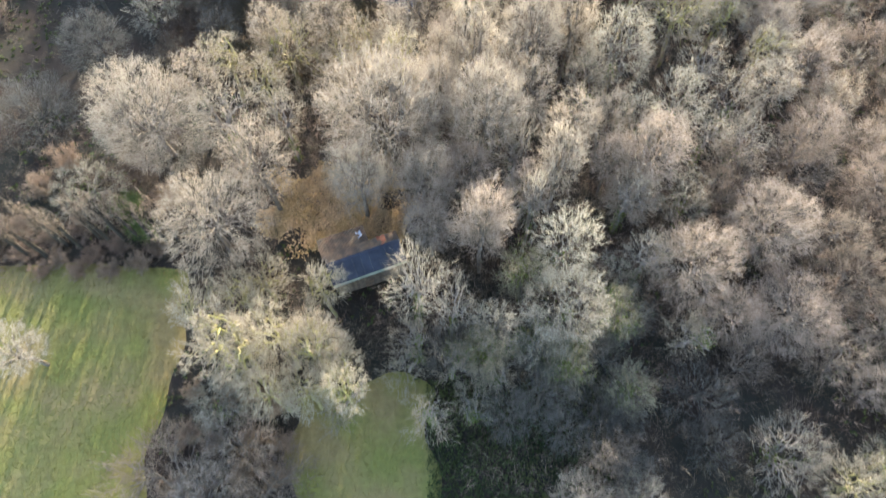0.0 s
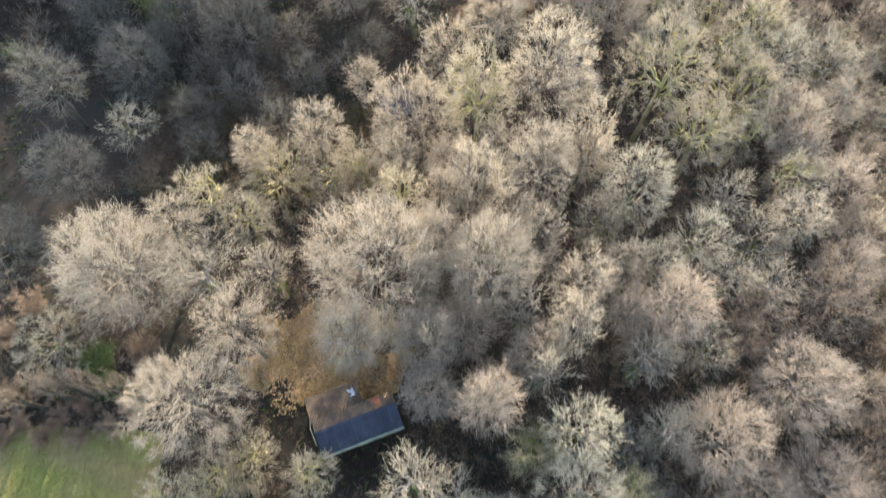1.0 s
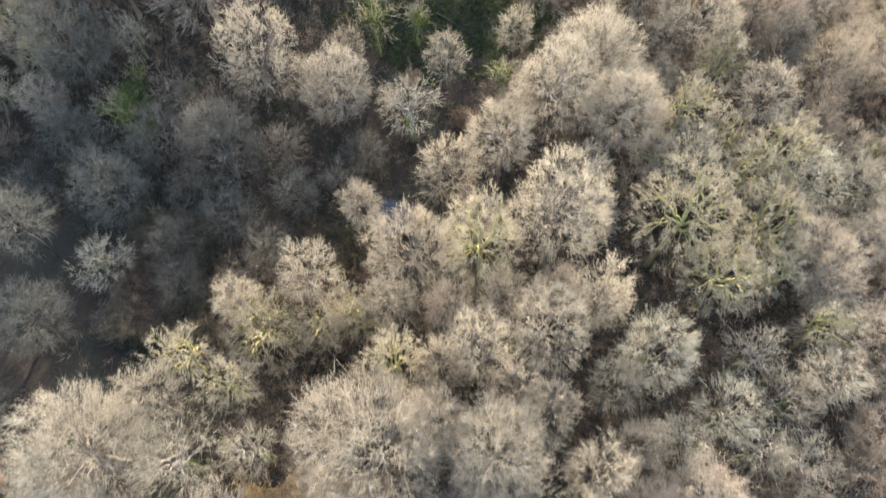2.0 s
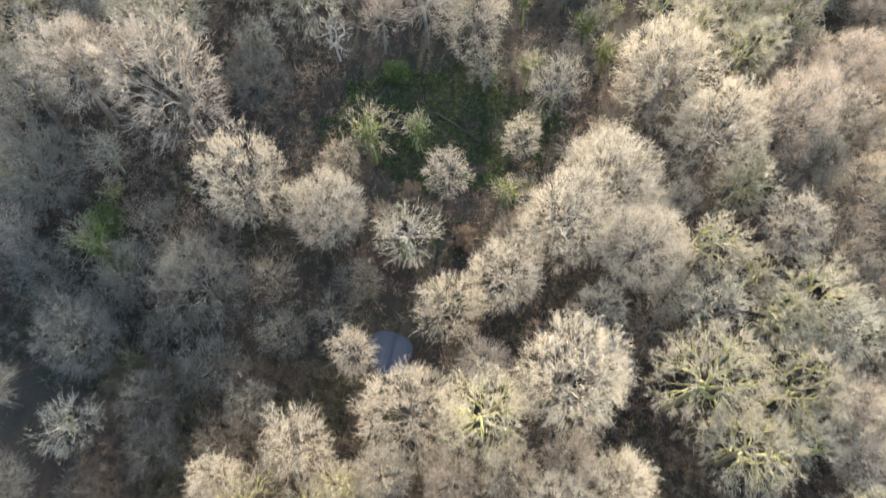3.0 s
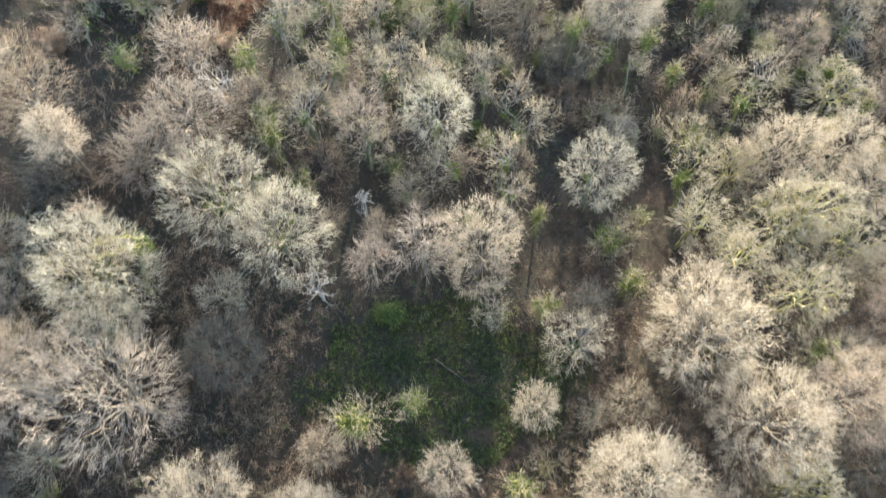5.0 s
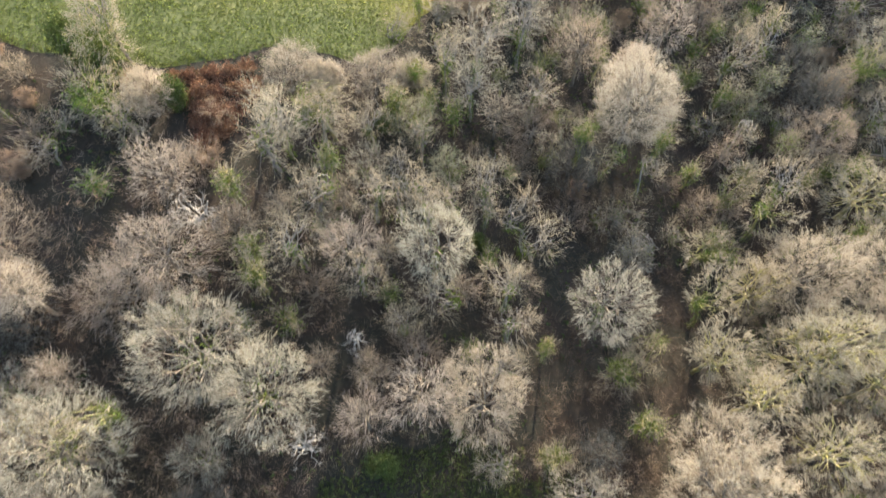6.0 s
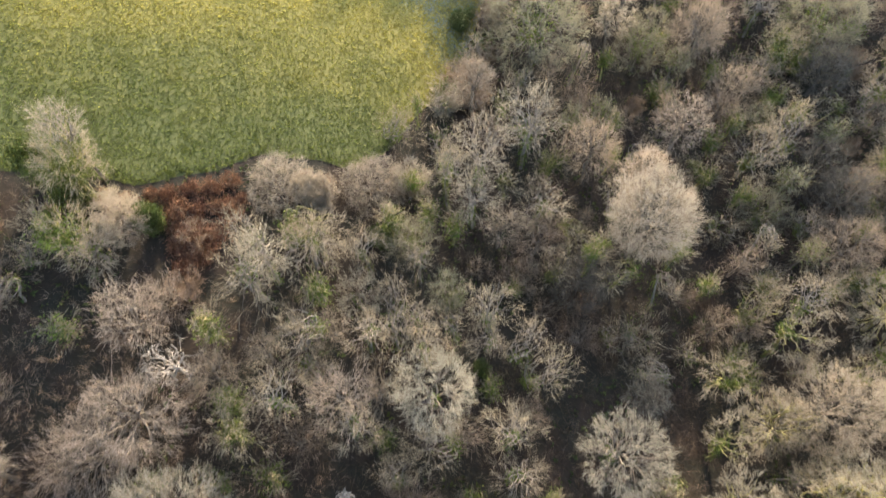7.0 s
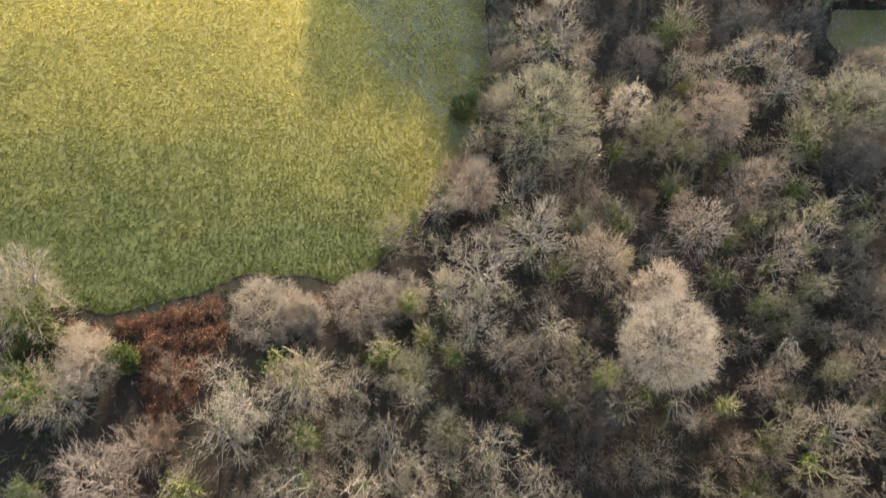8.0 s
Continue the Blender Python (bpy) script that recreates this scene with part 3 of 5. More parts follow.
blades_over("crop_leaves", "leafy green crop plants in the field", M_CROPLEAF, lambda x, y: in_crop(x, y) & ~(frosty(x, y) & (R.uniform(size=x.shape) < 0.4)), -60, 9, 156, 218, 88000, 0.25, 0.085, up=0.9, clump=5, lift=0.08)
blades_over("frosted_leaves", "crop plants grey with frost in the shade of the trees", M_FROST, frosty, -20, 9, 180, 222, 34000, 0.22, 0.075, up=0.9, clump=4, lift=0.1)
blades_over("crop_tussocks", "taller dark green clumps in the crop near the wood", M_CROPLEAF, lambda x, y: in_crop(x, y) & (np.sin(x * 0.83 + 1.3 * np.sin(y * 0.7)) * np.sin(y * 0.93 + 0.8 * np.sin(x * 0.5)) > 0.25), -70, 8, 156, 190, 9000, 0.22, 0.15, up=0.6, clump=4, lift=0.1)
blades_over("pasture_grass", "tufts of green pasture grass", M_TUFT, in_pasture, -60, -15, -5, 29.5, 54000, 0.16, 0.06, clump=2)
blades_over("meadow_grass", "frosted tufts of shaded meadow grass beyond the trees", M_FROST, in_far_field, 62, 97, 205, 222, 9000, 0.25, 0.08, clump=2)
# the lawn's shaded side, its shade painted in with the dark ivy green
blades_over("shaded_grass", "grass beside the lawn with its shade painted dark green", M_COVER, lambda x, y: (x > -2) & (x < 17) & (y < 16.5 + wave(x, 3)), -2, 17, -6, 18, 11000, 0.3, 0.09, clump=3)
blades_over("lawn_grass", "tufts of rough grass", M_TUFT, in_lawn, -20, 24, -5, 18, 18000, 0.2, 0.06, clump=2)


# ---- the pond ----
def make_pond():
    b = Build()
    n = 40
    a = np.arange(n) * 2 * math.pi / n
    r = 1.04 + 0.09 * np.sin(3 * a + 1)
    z = float(land(-6.3, 73.1)) + 0.42
    rim = np.stack([-6.3 + 2.5 * r * np.cos(a), 73.1 + 2.6 * r * np.sin(a), np.full(n, z)], 1)
    b.add(np.concatenate([[(-6.3, 73.1, z)], rim]), [(0, 1 + i, 1 + (i + 1) % n) for i in range(n)])
    m = bpy.data.materials.new("still pond water")
    m.use_nodes = True
    p = m.node_tree.nodes["Principled BSDF"]
    p.inputs["Base Color"].default_value = (0.03, 0.034, 0.042, 1)
    p.inputs["Roughness"].default_value = 0.06
    p.inputs["IOR"].default_value = 1.33
    rip, bp = m.node_tree.nodes.new("ShaderNodeTexNoise"), m.node_tree.nodes.new("ShaderNodeBump")
    rip.inputs["Scale"].default_value = 4.0
    bp.inputs["Strength"].default_value, bp.inputs["Distance"].default_value = 0.15, 0.02
    m.node_tree.links.new(rip.outputs[0], bp.inputs["Height"])
    m.node_tree.links.new(bp.outputs[0], p.inputs["Normal"])
    tagged(new("water", b.mesh("water", m)), "small still pond reflecting the blue sky", kind="structure")


make_pond()


# ---- the shed ----
def box(x0, x1, y0, y1, z0, z1, slope=0.0, slope_x=0.0):
    """A board or panel; slope lifts its far side."""
    b = Build()
    v = [(x, y, z + (slope if y == y1 else 0) + (slope_x if x == x1 else 0)) for z in (z0, z1) for y in (y0, y1) for x in (x0, x1)]
    b.add(v, [(0, 2, 3, 1), (4, 5, 7, 6), (0, 1, 5, 4), (2, 6, 7, 3), (0, 4, 6, 2), (1, 3, 7, 5)])
    return b


def corrugated(x0, x1, y0, y1, z, slope, amp=0.03, waves=6):
    b = Build()
    n = waves * 4 + 1
    xs = np.linspace(x0, x1, n)
    zs = z + amp * np.sin(np.linspace(0, waves * 2 * math.pi, n))
    top = np.concatenate([np.stack([xs, np.full(n, y0), zs], 1), np.stack([xs, np.full(n, y1), zs + slope], 1)])
    low = top - (0, 0, 0.02)
    i = np.arange(n - 1)
    q = np.stack([i, i + 1, n + i + 1, n + i], 1)
    b.add(np.concatenate([top, low]), np.concatenate([q, q[:, ::-1] + 2 * n]))
    return b


def make_shed():
    """Local x runs along the ridge, y towards the far side; the origin is under the ridge's west end."""
    g = float(land(-9.5, 28.5))
    ob = tagged(new("shed"), "old timber shed with a dark slate-blue roof and a brown lean-to", "shed")
    ob.matrix_basis = pose(-12.38, 27.37, g, 0, 0, 20.4)
    L, E, Rg = 8.0, 4.35 - g, 5.05 - g
    floor_z = -0.8
    front = part("wall", box(0.25, L - 0.25, -1.75, -1.65, floor_z, E - 0.06), M_BOARD, ob)
    part("wall", box(0.25, L - 0.25, 1.15, 1.25, floor_z, Rg - 0.55), M_BOARD, ob)
    for x in (0.2, L - 0.3):
        part("wall", box(x, x + 0.1, -1.65, 1.15, floor_z, E - 0.06, 0.25), M_BOARD, ob)
    for i in range(26):
        x = 0.3 + i * 0.285
        part("board", box(x, x + 0.26, -1.775, -1.75, floor_z, E - 0.08), M_BOARD, front)
    door = part("door", box(3.2, 4.2, -1.82, -1.775, floor_z + 0.1, 1.6), M_RUST, front, "brown plank door")
    part("handle", box(4.02, 4.08, -1.86, -1.82, 0.3, 0.5), M_PALE, door)
    near = part("roof", box(-0.05, L + 0.05, -2.15, 0.0, E - 0.06, E, Rg - E), M_BOARD, ob)
    for i in range(9):
        x = -0.1 + i * 0.911
        part("roof_sheet", box(x, x + 0.9, -2.22, 0.05, E + 0.01, E + 0.045 + 0.012 * (i % 2), Rg - E + 0.02), M_SLATE, near)
    part("ridge_cap", box(-0.12, L + 0.12, -0.14, 0.14, Rg + 0.05, Rg + 0.10), M_SLATE, ob, "slate-blue ridge capping")
    part("fascia", box(-0.1, L + 0.1, -2.29, -2.23, E - 0.22, E + 0.03), M_FASCIA, ob, "pale green fascia board")
    gut = Build()
    gut.tube([(-0.1, -2.37, E - 0.10), (L * 0.5, -2.37, E - 0.12), (L + 0.1, -2.37, E - 0.14)], (0.06, 0.06, 0.06), 6)
    part("gutter", gut, M_FASCIA, ob)
    far = part("roof", box(-0.05, L + 0.05, 0.0, 1.3, Rg - 0.06, Rg, -0.45), M_BOARD, ob)
    for i in range(9):
        x = -0.1 + i * 0.911
        part("roof_sheet", corrugated(x, x + 0.93, 0.02, 1.4, Rg + 0.05, -0.47), M_RUST, far)
    lean = part("lean_to", box(-0.3, 5.0, 1.3, 3.9, Rg - 1.35, Rg - 1.29, -0.5), M_BOARD, ob, "brown corrugated lean-to roof")
    for i in range(6):
        x = -0.35 + i * 0.9
        part("roof_sheet", corrugated(x, x + 0.92, 1.28, 4.0, Rg - 1.24 + 0.015 * (i % 2), -0.5), M_RUST, lean)
    for i, x in enumerate((-0.2, 1.5, 3.2, 4.85)):
        part("post", box(x, x + 0.12, 3.7, 3.82, floor_z, Rg - 1.75), M_BOARD, ob)
    rail = Build()
    rail.tube([(-0.5, 3.4, 0.1), (-0.9, 1.5, 0.9), (-0.7, -0.4, 1.3)], (0.06, 0.06, 0.06), 5)
    part("brace", rail, M_FASCIA, ob, "pale leaning timber brace")
    return ob, g, Rg


shed, shed_z, ridge_z = make_shed()


def make_sheet_heap(x, y, z, w, turn, name, mat, label):
    """A crumpled plastic sheet lying on the lean-to."""
    b = Build()
    n = 7
    u = np.linspace(-0.5, 0.5, n)
    X, Y = np.meshgrid(u, u, indexing="ij")
    Z = 0.10 + 0.14 * np.sin(5 * X + 3 * Y) * np.cos(6 * Y - X) - 0.05 * (X * X + Y * Y)
    i, j = np.meshgrid(np.arange(n - 1), np.arange(n - 1), indexing="ij")
    b.add(np.stack([X * w, Y * w * 1.5, Z], -1).reshape(-1, 3), np.stack([i * n + j, (i + 1) * n + j, (i + 1) * n + j + 1, i * n + j + 1], -1).reshape(-1, 4))
    ob = tagged(new(name, b.mesh(name, mat, True)), label, "sheet")
    ob.matrix_basis = pose(x, y, z, -10, 0, turn)
    return ob


def on_shed(x, y, z):
    return shed.matrix_basis @ Vector((x, y, z))


make_sheet_heap(*on_shed(4.3, 2.9, ridge_z - 1.58), 0.6, 30, "plastic_sheet", M_TARP, "crumpled pale blue plastic sheet on the lean-to roof")
make_sheet_heap(*on_shed(6.3, 0.75, ridge_z - 0.26), 0.9, 20, "tarpaulin", M_CLOTH, "crumpled rust-red tarpaulin on the shed roof")


# ---- fallen trunk in the clearing ----
def make_log(a, b, r):
    q = Build()
    p0, p1 = Vector((*a, float(land(*a)) + r)), Vector((*b, float(land(*b)) + r))
    pts = [tuple(p0.lerp(p1, t) + Vector((0, 0, 0.12 * math.sin(t * 3.1)))) for t in (0, .25, .5, .75, 1)]
    q.tube(pts, np.linspace(r, r * 0.5, 5), 8)
    for t, d in ((0.45, (0.8, 0.9, 0.7)), (0.7, (1.0, -0.3, 0.8)), (0.85, (0.2, 1.0, 0.6))):
        c = np.array(p0.lerp(p1, t))
        q.tube([c, c + np.array(d) * 0.7, c + np.array(d) * 1.4 + (0, 0, 0.2)], (r * 0.3, r * 0.2, 0.02), 5)
    return tagged(new("fallen_trunk", q.mesh("fallen_trunk", M_LOG, True)), "dark fallen tree trunk lying across the clearing", "log")


make_log((-1.0, 107.3), (5.2, 102.9), 0.14)

# ---- undergrowth ----
def in_leaves(x, y):
    return ((x + 12.5) / 8.5) ** 2 + ((y - 36.5) / 6.0) ** 2 < 0.9 + 0.5 * np.sin(x * 0.9 + 1) * np.sin(y * 0.8)


blades_over("dead_bramble", "brown tangle of dead bramble on the woodland floor", M_BROWN, lambda x, y: in_wood(x, y) & (~(in_hollow(x, y) | in_clearing(x, y)) | (R.uniform(size=x.shape) < 0.2)) & ((y < 116) | (R.uniform(size=x.shape) < 0.4)), -66, 76, -8, 226, 36000, 1.2, 0.06, up=1.0, clump=5, lift=0.0)
blades_over("ground_ivy", "dark green ground ivy between the trees", M_COVER, lambda x, y: in_wood(x, y) & (np.sin(x * 0.21 + 1) * np.sin(y * 0.17 + x * 0.05) > 0.1), -66, 76, -8, 226, 18000, 0.45, 0.24, up=0.6, clump=4, lift=0.1)
tagged(sheet("leaf_carpet", np.arange(-25, -1, 0.5), np.arange(26, 46, 0.5), M_LEAFY, 0.07, in_leaves), "orange-brown carpet of fallen leaves behind the shed")
blades_over("fallen_leaves", "sunlit orange-brown leaves and dry grass behind the shed", M_LEAFY, lambda x, y: ((x + 12.5) / 8.5) ** 2 + ((y - 36.5) / 6.0) ** 2 < 0.9 + 0.5 * np.sin(x * 0.9 + 1) * np.sin(y * 0.8) + R.normal(size=x.shape) * 0.15, -26, 0, 26, 48, 42000, 0.20, 0.13, up=0.15, clump=2, lift=0.25)


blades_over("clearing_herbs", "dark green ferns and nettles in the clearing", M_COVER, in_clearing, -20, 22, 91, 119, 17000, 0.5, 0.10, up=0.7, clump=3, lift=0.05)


def in_grove(x, y):
    """Where the tall crowns stand close."""
    return ((y < 62) & (x > -24) & (y > 20)) | ((x > 9) & (y >= 60) & (y < 122)) | ((x < -12) & (y > 88) & (y < 140))


def brushwood(count, x0, x1, y0, y1, per, top, mat, label, only=None):
    """The thin shaded underwood: tufts of upright twigs at many heights."""
    b = Build()
    x, y = R.uniform(x0, x1, count), R.uniform(y0, y1, count)
    ok = in_wood(x, y) & ~near_open(x, y, True) & (((x + 10) / 7.0) ** 2 + ((y - 29) / 7.0) ** 2 > 1) & (~in_clearing(x, y) | (R.uniform(0, 1, count) < 0.12)) & ((y < 116) | (R.uniform(0, 1, count) < 0.42))
    if only is not None:
        ok &= only(x, y)
    else:
        ok &= ~in_hollow(x, y) | (R.uniform(0, 1, count) < 0.2)
        ok &= ~((x > 0) & (y > 122) & (y < 162) & (R.uniform(0, 1, count) < 0.8))
    x, y = x[ok], y[ok]
    z = land(x, y) + R.uniform(0, 1, len(x)) ** 1.2 * top * np.where((y > 118) & (x > -14), 0.6, 1.0)
    ax = R.normal(size=(len(x), 3)) * 0.4 + np.array([0, 0, 0.8])
    k = np.repeat(np.arange(len(x)), per)
    n = len(k)
    p = np.stack([x, y, z], 1)[k] + R.normal(size=(n, 3)) * 0.22
    b.blades(p, ax[k] + R.normal(size=(n, 3)) * 0.45, R.uniform(0.6, 1.5, n), R.uniform(0.02, 0.045, n), 0)
    tagged(new("underwood", b.mesh("underwood", mat)), label, "vegetation", kind="stuff")


brushwood(28000, -64, 74, 2, 222, 11, 4.6, M_UNDER, "thin grey-brown underwood of bare stems between the trees")
brushwood(30000, -50, 66, 18, 140, 10, 9.0, M_STEMS, "tall slender underwood reaching up between the crowns", in_grove)
# these two paint the shade of the hollow and the northern wood as darker stems
brushwood(9000, -36, -9, 55, 71, 12, 3.4, M_SHADE_BRUSH, "underwood of bare stems in the hollow, shade painted dark brown", in_hollow)
brushwood(7000, 0, 66, 120, 164, 12, 4.0, M_SHADE_BRUSH, "underwood of bare stems with shade painted dark brown", in_wood)

# round the shed and the pasture
plant("rosy", -22.1, 4.4, 3.9, 8.0)
plant("brown", -16.8, 5.5, 4.7, 7.8)
plant("brown", -26.2, 6.0, 6.4, 7.4)
plant("ash", 33.4, 7.8, 4.6, 8.5)
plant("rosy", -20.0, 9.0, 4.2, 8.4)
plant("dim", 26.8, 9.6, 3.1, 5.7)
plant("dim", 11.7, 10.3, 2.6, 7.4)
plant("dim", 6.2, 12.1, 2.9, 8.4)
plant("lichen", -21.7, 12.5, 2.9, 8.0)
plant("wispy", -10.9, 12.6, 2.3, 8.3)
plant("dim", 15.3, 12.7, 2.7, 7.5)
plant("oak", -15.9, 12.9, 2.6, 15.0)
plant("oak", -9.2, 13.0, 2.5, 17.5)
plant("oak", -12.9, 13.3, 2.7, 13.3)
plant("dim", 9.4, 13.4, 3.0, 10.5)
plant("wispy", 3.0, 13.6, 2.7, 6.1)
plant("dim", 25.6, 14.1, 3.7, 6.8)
plant("olive", 18.1, 14.2, 3.0, 8.6)
plant("oak", -19.1, 15.8, 3.0, 13.7)
plant("wispy", 5.3, 15.8, 2.5, 10.5)
plant("olive", 11.7, 16.1, 2.8, 10.6)
plant("oak", -10.2, 16.3, 2.6, 11.6)
plant("wispy", 0.6, 16.5, 2.5, 11.5)
plant("oak", -19.1, 16.8, 3.9, 19.0)
plant("oak", -12.1, 17.0, 3.2, 18.3)
plant("dim", 15.0, 17.1, 3.2, 9.0)
plant("wispy", -3.9, 17.2, 2.6, 8.1)
plant("dome", -40.1, 17.3, 2.8, 9.5)
plant("pink", 40.5, 17.3, 3.4, 7.2)
plant("olive", 3.9, 17.3, 2.8, 11.6)
plant("oak", -15.4, 17.5, 3.1, 17.9)
plant("lichen", 9.6, 17.5, 2.7, 10.6)
plant("pink", 30.9, 17.6, 3.0, 5.8)
plant("oak", -11.9, 17.8, 2.8, 14.6)
plant("wispy", -2.7, 18.8, 2.5, 11.3)
plant("lichen", 4.9, 19.5, 2.5, 14.7)
plant("oak", -23.2, 20.5, 2.9, 14.3)
plant("lichen", 11.3, 20.8, 4.3, 17.7)
plant("olive", 16.8, 21.0, 3.1, 11.9)
plant("ash", 0.7, 21.1, 2.5, 16.8)
plant("warm", 36.2, 21.9, 4.7, 10.0)
plant("warm", 29.9, 22.1, 3.5, 8.1)
plant("dim", 19.2, 22.1, 3.1, 7.8)
plant("ash", -2.6, 22.2, 3.0, 20.6)
plant("oak", -20.2, 22.8, 2.6, 11.5)
plant("oak", -11.9, 23.2, 2.5, 14.7)
plant("oak", -18.3, 25.0, 3.2, 9.6)
plant("olive", 8.0, 25.1, 3.1, 13.9)
plant("lichen", 17.5, 25.6, 3.1, 8.9)
plant("pink", 43.9, 26.0, 4.2, 7.9)
plant("lichen", 11.7, 26.2, 3.3, 20.5)
plant("warm", 25.9, 26.5, 4.7, 13.3)
plant("ash", 20.7, 26.9, 2.7, 13.4)
plant("warm", 3.9, 28.9, 3.1, 20.9)
plant("dome", -22.6, 29.1, 5.0, 17.9)
plant("warm", -1.5, 30.7, 3.2, 12.9)
plant("pink", 43.1, 30.9, 3.6, 8.6)
plant("warm", 35.1, 31.7, 5.1, 12.1)
plant("pink", 4.4, 32.2, 2.8, 9.3)
plant("ash", 9.5, 32.3, 2.4, 18.4)

# the sunlit grove
plant("ash", 19.6, 33.8, 3.0, 13.5)
plant("warm", 8.5, 34.5, 3.0, 14.3)
plant("fine", -2.1, 35.5, 3.5, 15.3)
plant("fine", -8.9, 35.5, 3.5, 14.7)
plant("dome", -18.7, 35.8, 3.7, 16.8)
plant("dome", 12.1, 36.0, 2.9, 19.0)
plant("warm", 21.1, 36.3, 3.3, 9.3)
plant("lichen", -39.2, 36.5, 4.2, 4.1)
plant("pink", 30.9, 36.7, 2.9, 7.9)
plant("warm", 2.3, 37.2, 3.4, 13.6)
plant("warm", 49.2, 37.3, 4.1, 9.1)
plant("warm", 22.6, 38.4, 3.9, 17.1)
plant("ash", 7.8, 38.4, 2.3, 15.7)
plant("warm", 18.2, 38.5, 2.5, 13.9)
plant("pink", 33.4, 39.6, 3.5, 8.8)
plant("pink", 40.8, 40.8, 4.0, 9.7)
plant("dome", 13.5, 40.9, 3.4, 17.8)
plant("ash", 33.7, 41.6, 3.1, 10.9)
plant("ash", -23.1, 41.8, 3.7, 14.4)
plant("fine", 4.3, 42.2, 4.5, 20.3)
plant("fine", -31.7, 42.6, 5.9, 14.8)
plant("ash", -17.2, 42.8, 2.7, 14.5)
plant("ash", 30.3, 42.8, 2.8, 10.6)
plant("fine", -6.6, 42.8, 7.1, 20.6)
plant("dome", 18.2, 43.1, 2.8, 14.6)
plant("lichen", 21.8, 43.3, 2.9, 13.7)
plant("warm", 43.5, 44.4, 3.5, 9.2)
plant("fine", -1.1, 45.2, 3.0, 18.7)
plant("dome", 9.7, 46.3, 3.0, 16.1)
plant("lichen", 26.6, 46.4, 3.5, 14.1)
plant("dim", -47.3, 47.1, 5.3, 6.6)
plant("dome", -26.9, 47.3, 3.2, 13.1)
plant("ash", 34.2, 47.7, 3.6, 11.6)
plant("dome", 6.5, 48.0, 3.0, 17.6)
plant("oak", -20.3, 49.1, 3.0, 12.2)
plant("lichen", 16.6, 49.1, 3.1, 15.0)
plant("dome", 38.6, 50.0, 3.5, 12.2)
plant("dome", -0.3, 50.5, 2.7, 18.1)
plant("oak", -4.7, 51.2, 3.0, 17.9)
plant("lichen", 20.1, 51.6, 4.1, 20.1)
plant("dome", 3.5, 51.7, 3.6, 21.1)
plant("oak", -24.9, 51.8, 3.0, 12.8)
plant("ash", 31.2, 52.4, 2.9, 12.7)
plant("dome", 9.8, 53.6, 4.2, 20.3)
plant("warm", 45.7, 55.3, 3.9, 11.7)
plant("oak", 39.4, 55.4, 3.4, 12.7)
plant("oak", -18.5, 55.5, 4.8, 13.0)
plant("oak", -12.5, 55.8, 2.8, 10.8)
plant("dim", -42.2, 56.3, 4.4, 9.4)
plant("dim", -34.3, 57.2, 3.2, 4.7)
plant("oak", -9.1, 57.2, 3.2, 10.2)
plant("oak", -9.8, 57.5, 2.7, 12.0)
plant("dome", 15.6, 57.5, 2.9, 20.7)
plant("dome", -21.0, 57.8, 2.7, 12.1)
plant("warm", 0.6, 58.0, 3.0, 13.3)
plant("dome", 16.7, 58.1, 3.0, 14.6)
plant("dome", 6.3, 58.3, 3.1, 15.5)
plant("dome", -5.5, 58.7, 3.1, 13.9)
plant("warm", 12.3, 59.8, 3.1, 13.9)
plant("warm", 41.6, 60.0, 3.5, 12.2)
plant("oak", 29.6, 60.5, 4.7, 16.7)
plant("dim", -28.5, 61.0, 3.2, 7.0)
plant("dome", -14.0, 61.4, 3.6, 13.2)
plant("oak", 35.5, 61.7, 3.5, 13.5)

# round the pond and the shaded hollow
plant("brown", -22.0, 62.0, 3.2, 7.0)
plant("dome", 41.8, 62.6, 3.3, 13.4)
plant("oak", 3.9, 62.8, 4.5, 22.8)
plant("lichen", -37.1, 62.9, 3.1, 7.8)
plant("dome", -3.1, 64.5, 5.7, 16.9)
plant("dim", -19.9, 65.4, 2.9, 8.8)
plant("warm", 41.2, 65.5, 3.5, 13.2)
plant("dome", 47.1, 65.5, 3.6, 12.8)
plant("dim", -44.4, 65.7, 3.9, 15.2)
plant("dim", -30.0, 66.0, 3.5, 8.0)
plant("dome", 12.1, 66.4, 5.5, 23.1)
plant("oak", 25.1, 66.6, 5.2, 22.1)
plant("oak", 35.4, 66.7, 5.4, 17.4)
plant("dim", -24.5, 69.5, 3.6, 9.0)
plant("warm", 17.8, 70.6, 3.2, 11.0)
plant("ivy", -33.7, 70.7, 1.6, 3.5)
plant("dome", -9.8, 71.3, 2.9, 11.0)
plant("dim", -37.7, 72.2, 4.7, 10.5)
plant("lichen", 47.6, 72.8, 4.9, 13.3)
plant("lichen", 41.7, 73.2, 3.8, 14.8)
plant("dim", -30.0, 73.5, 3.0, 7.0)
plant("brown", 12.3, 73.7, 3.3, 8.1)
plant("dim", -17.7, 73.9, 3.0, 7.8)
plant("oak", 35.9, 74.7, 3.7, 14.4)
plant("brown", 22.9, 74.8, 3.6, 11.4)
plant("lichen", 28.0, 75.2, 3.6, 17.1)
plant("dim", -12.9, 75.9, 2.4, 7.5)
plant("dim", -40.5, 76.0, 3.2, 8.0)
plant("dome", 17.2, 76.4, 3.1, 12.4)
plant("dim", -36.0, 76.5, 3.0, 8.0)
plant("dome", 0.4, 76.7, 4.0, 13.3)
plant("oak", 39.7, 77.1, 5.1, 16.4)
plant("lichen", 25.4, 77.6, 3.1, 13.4)
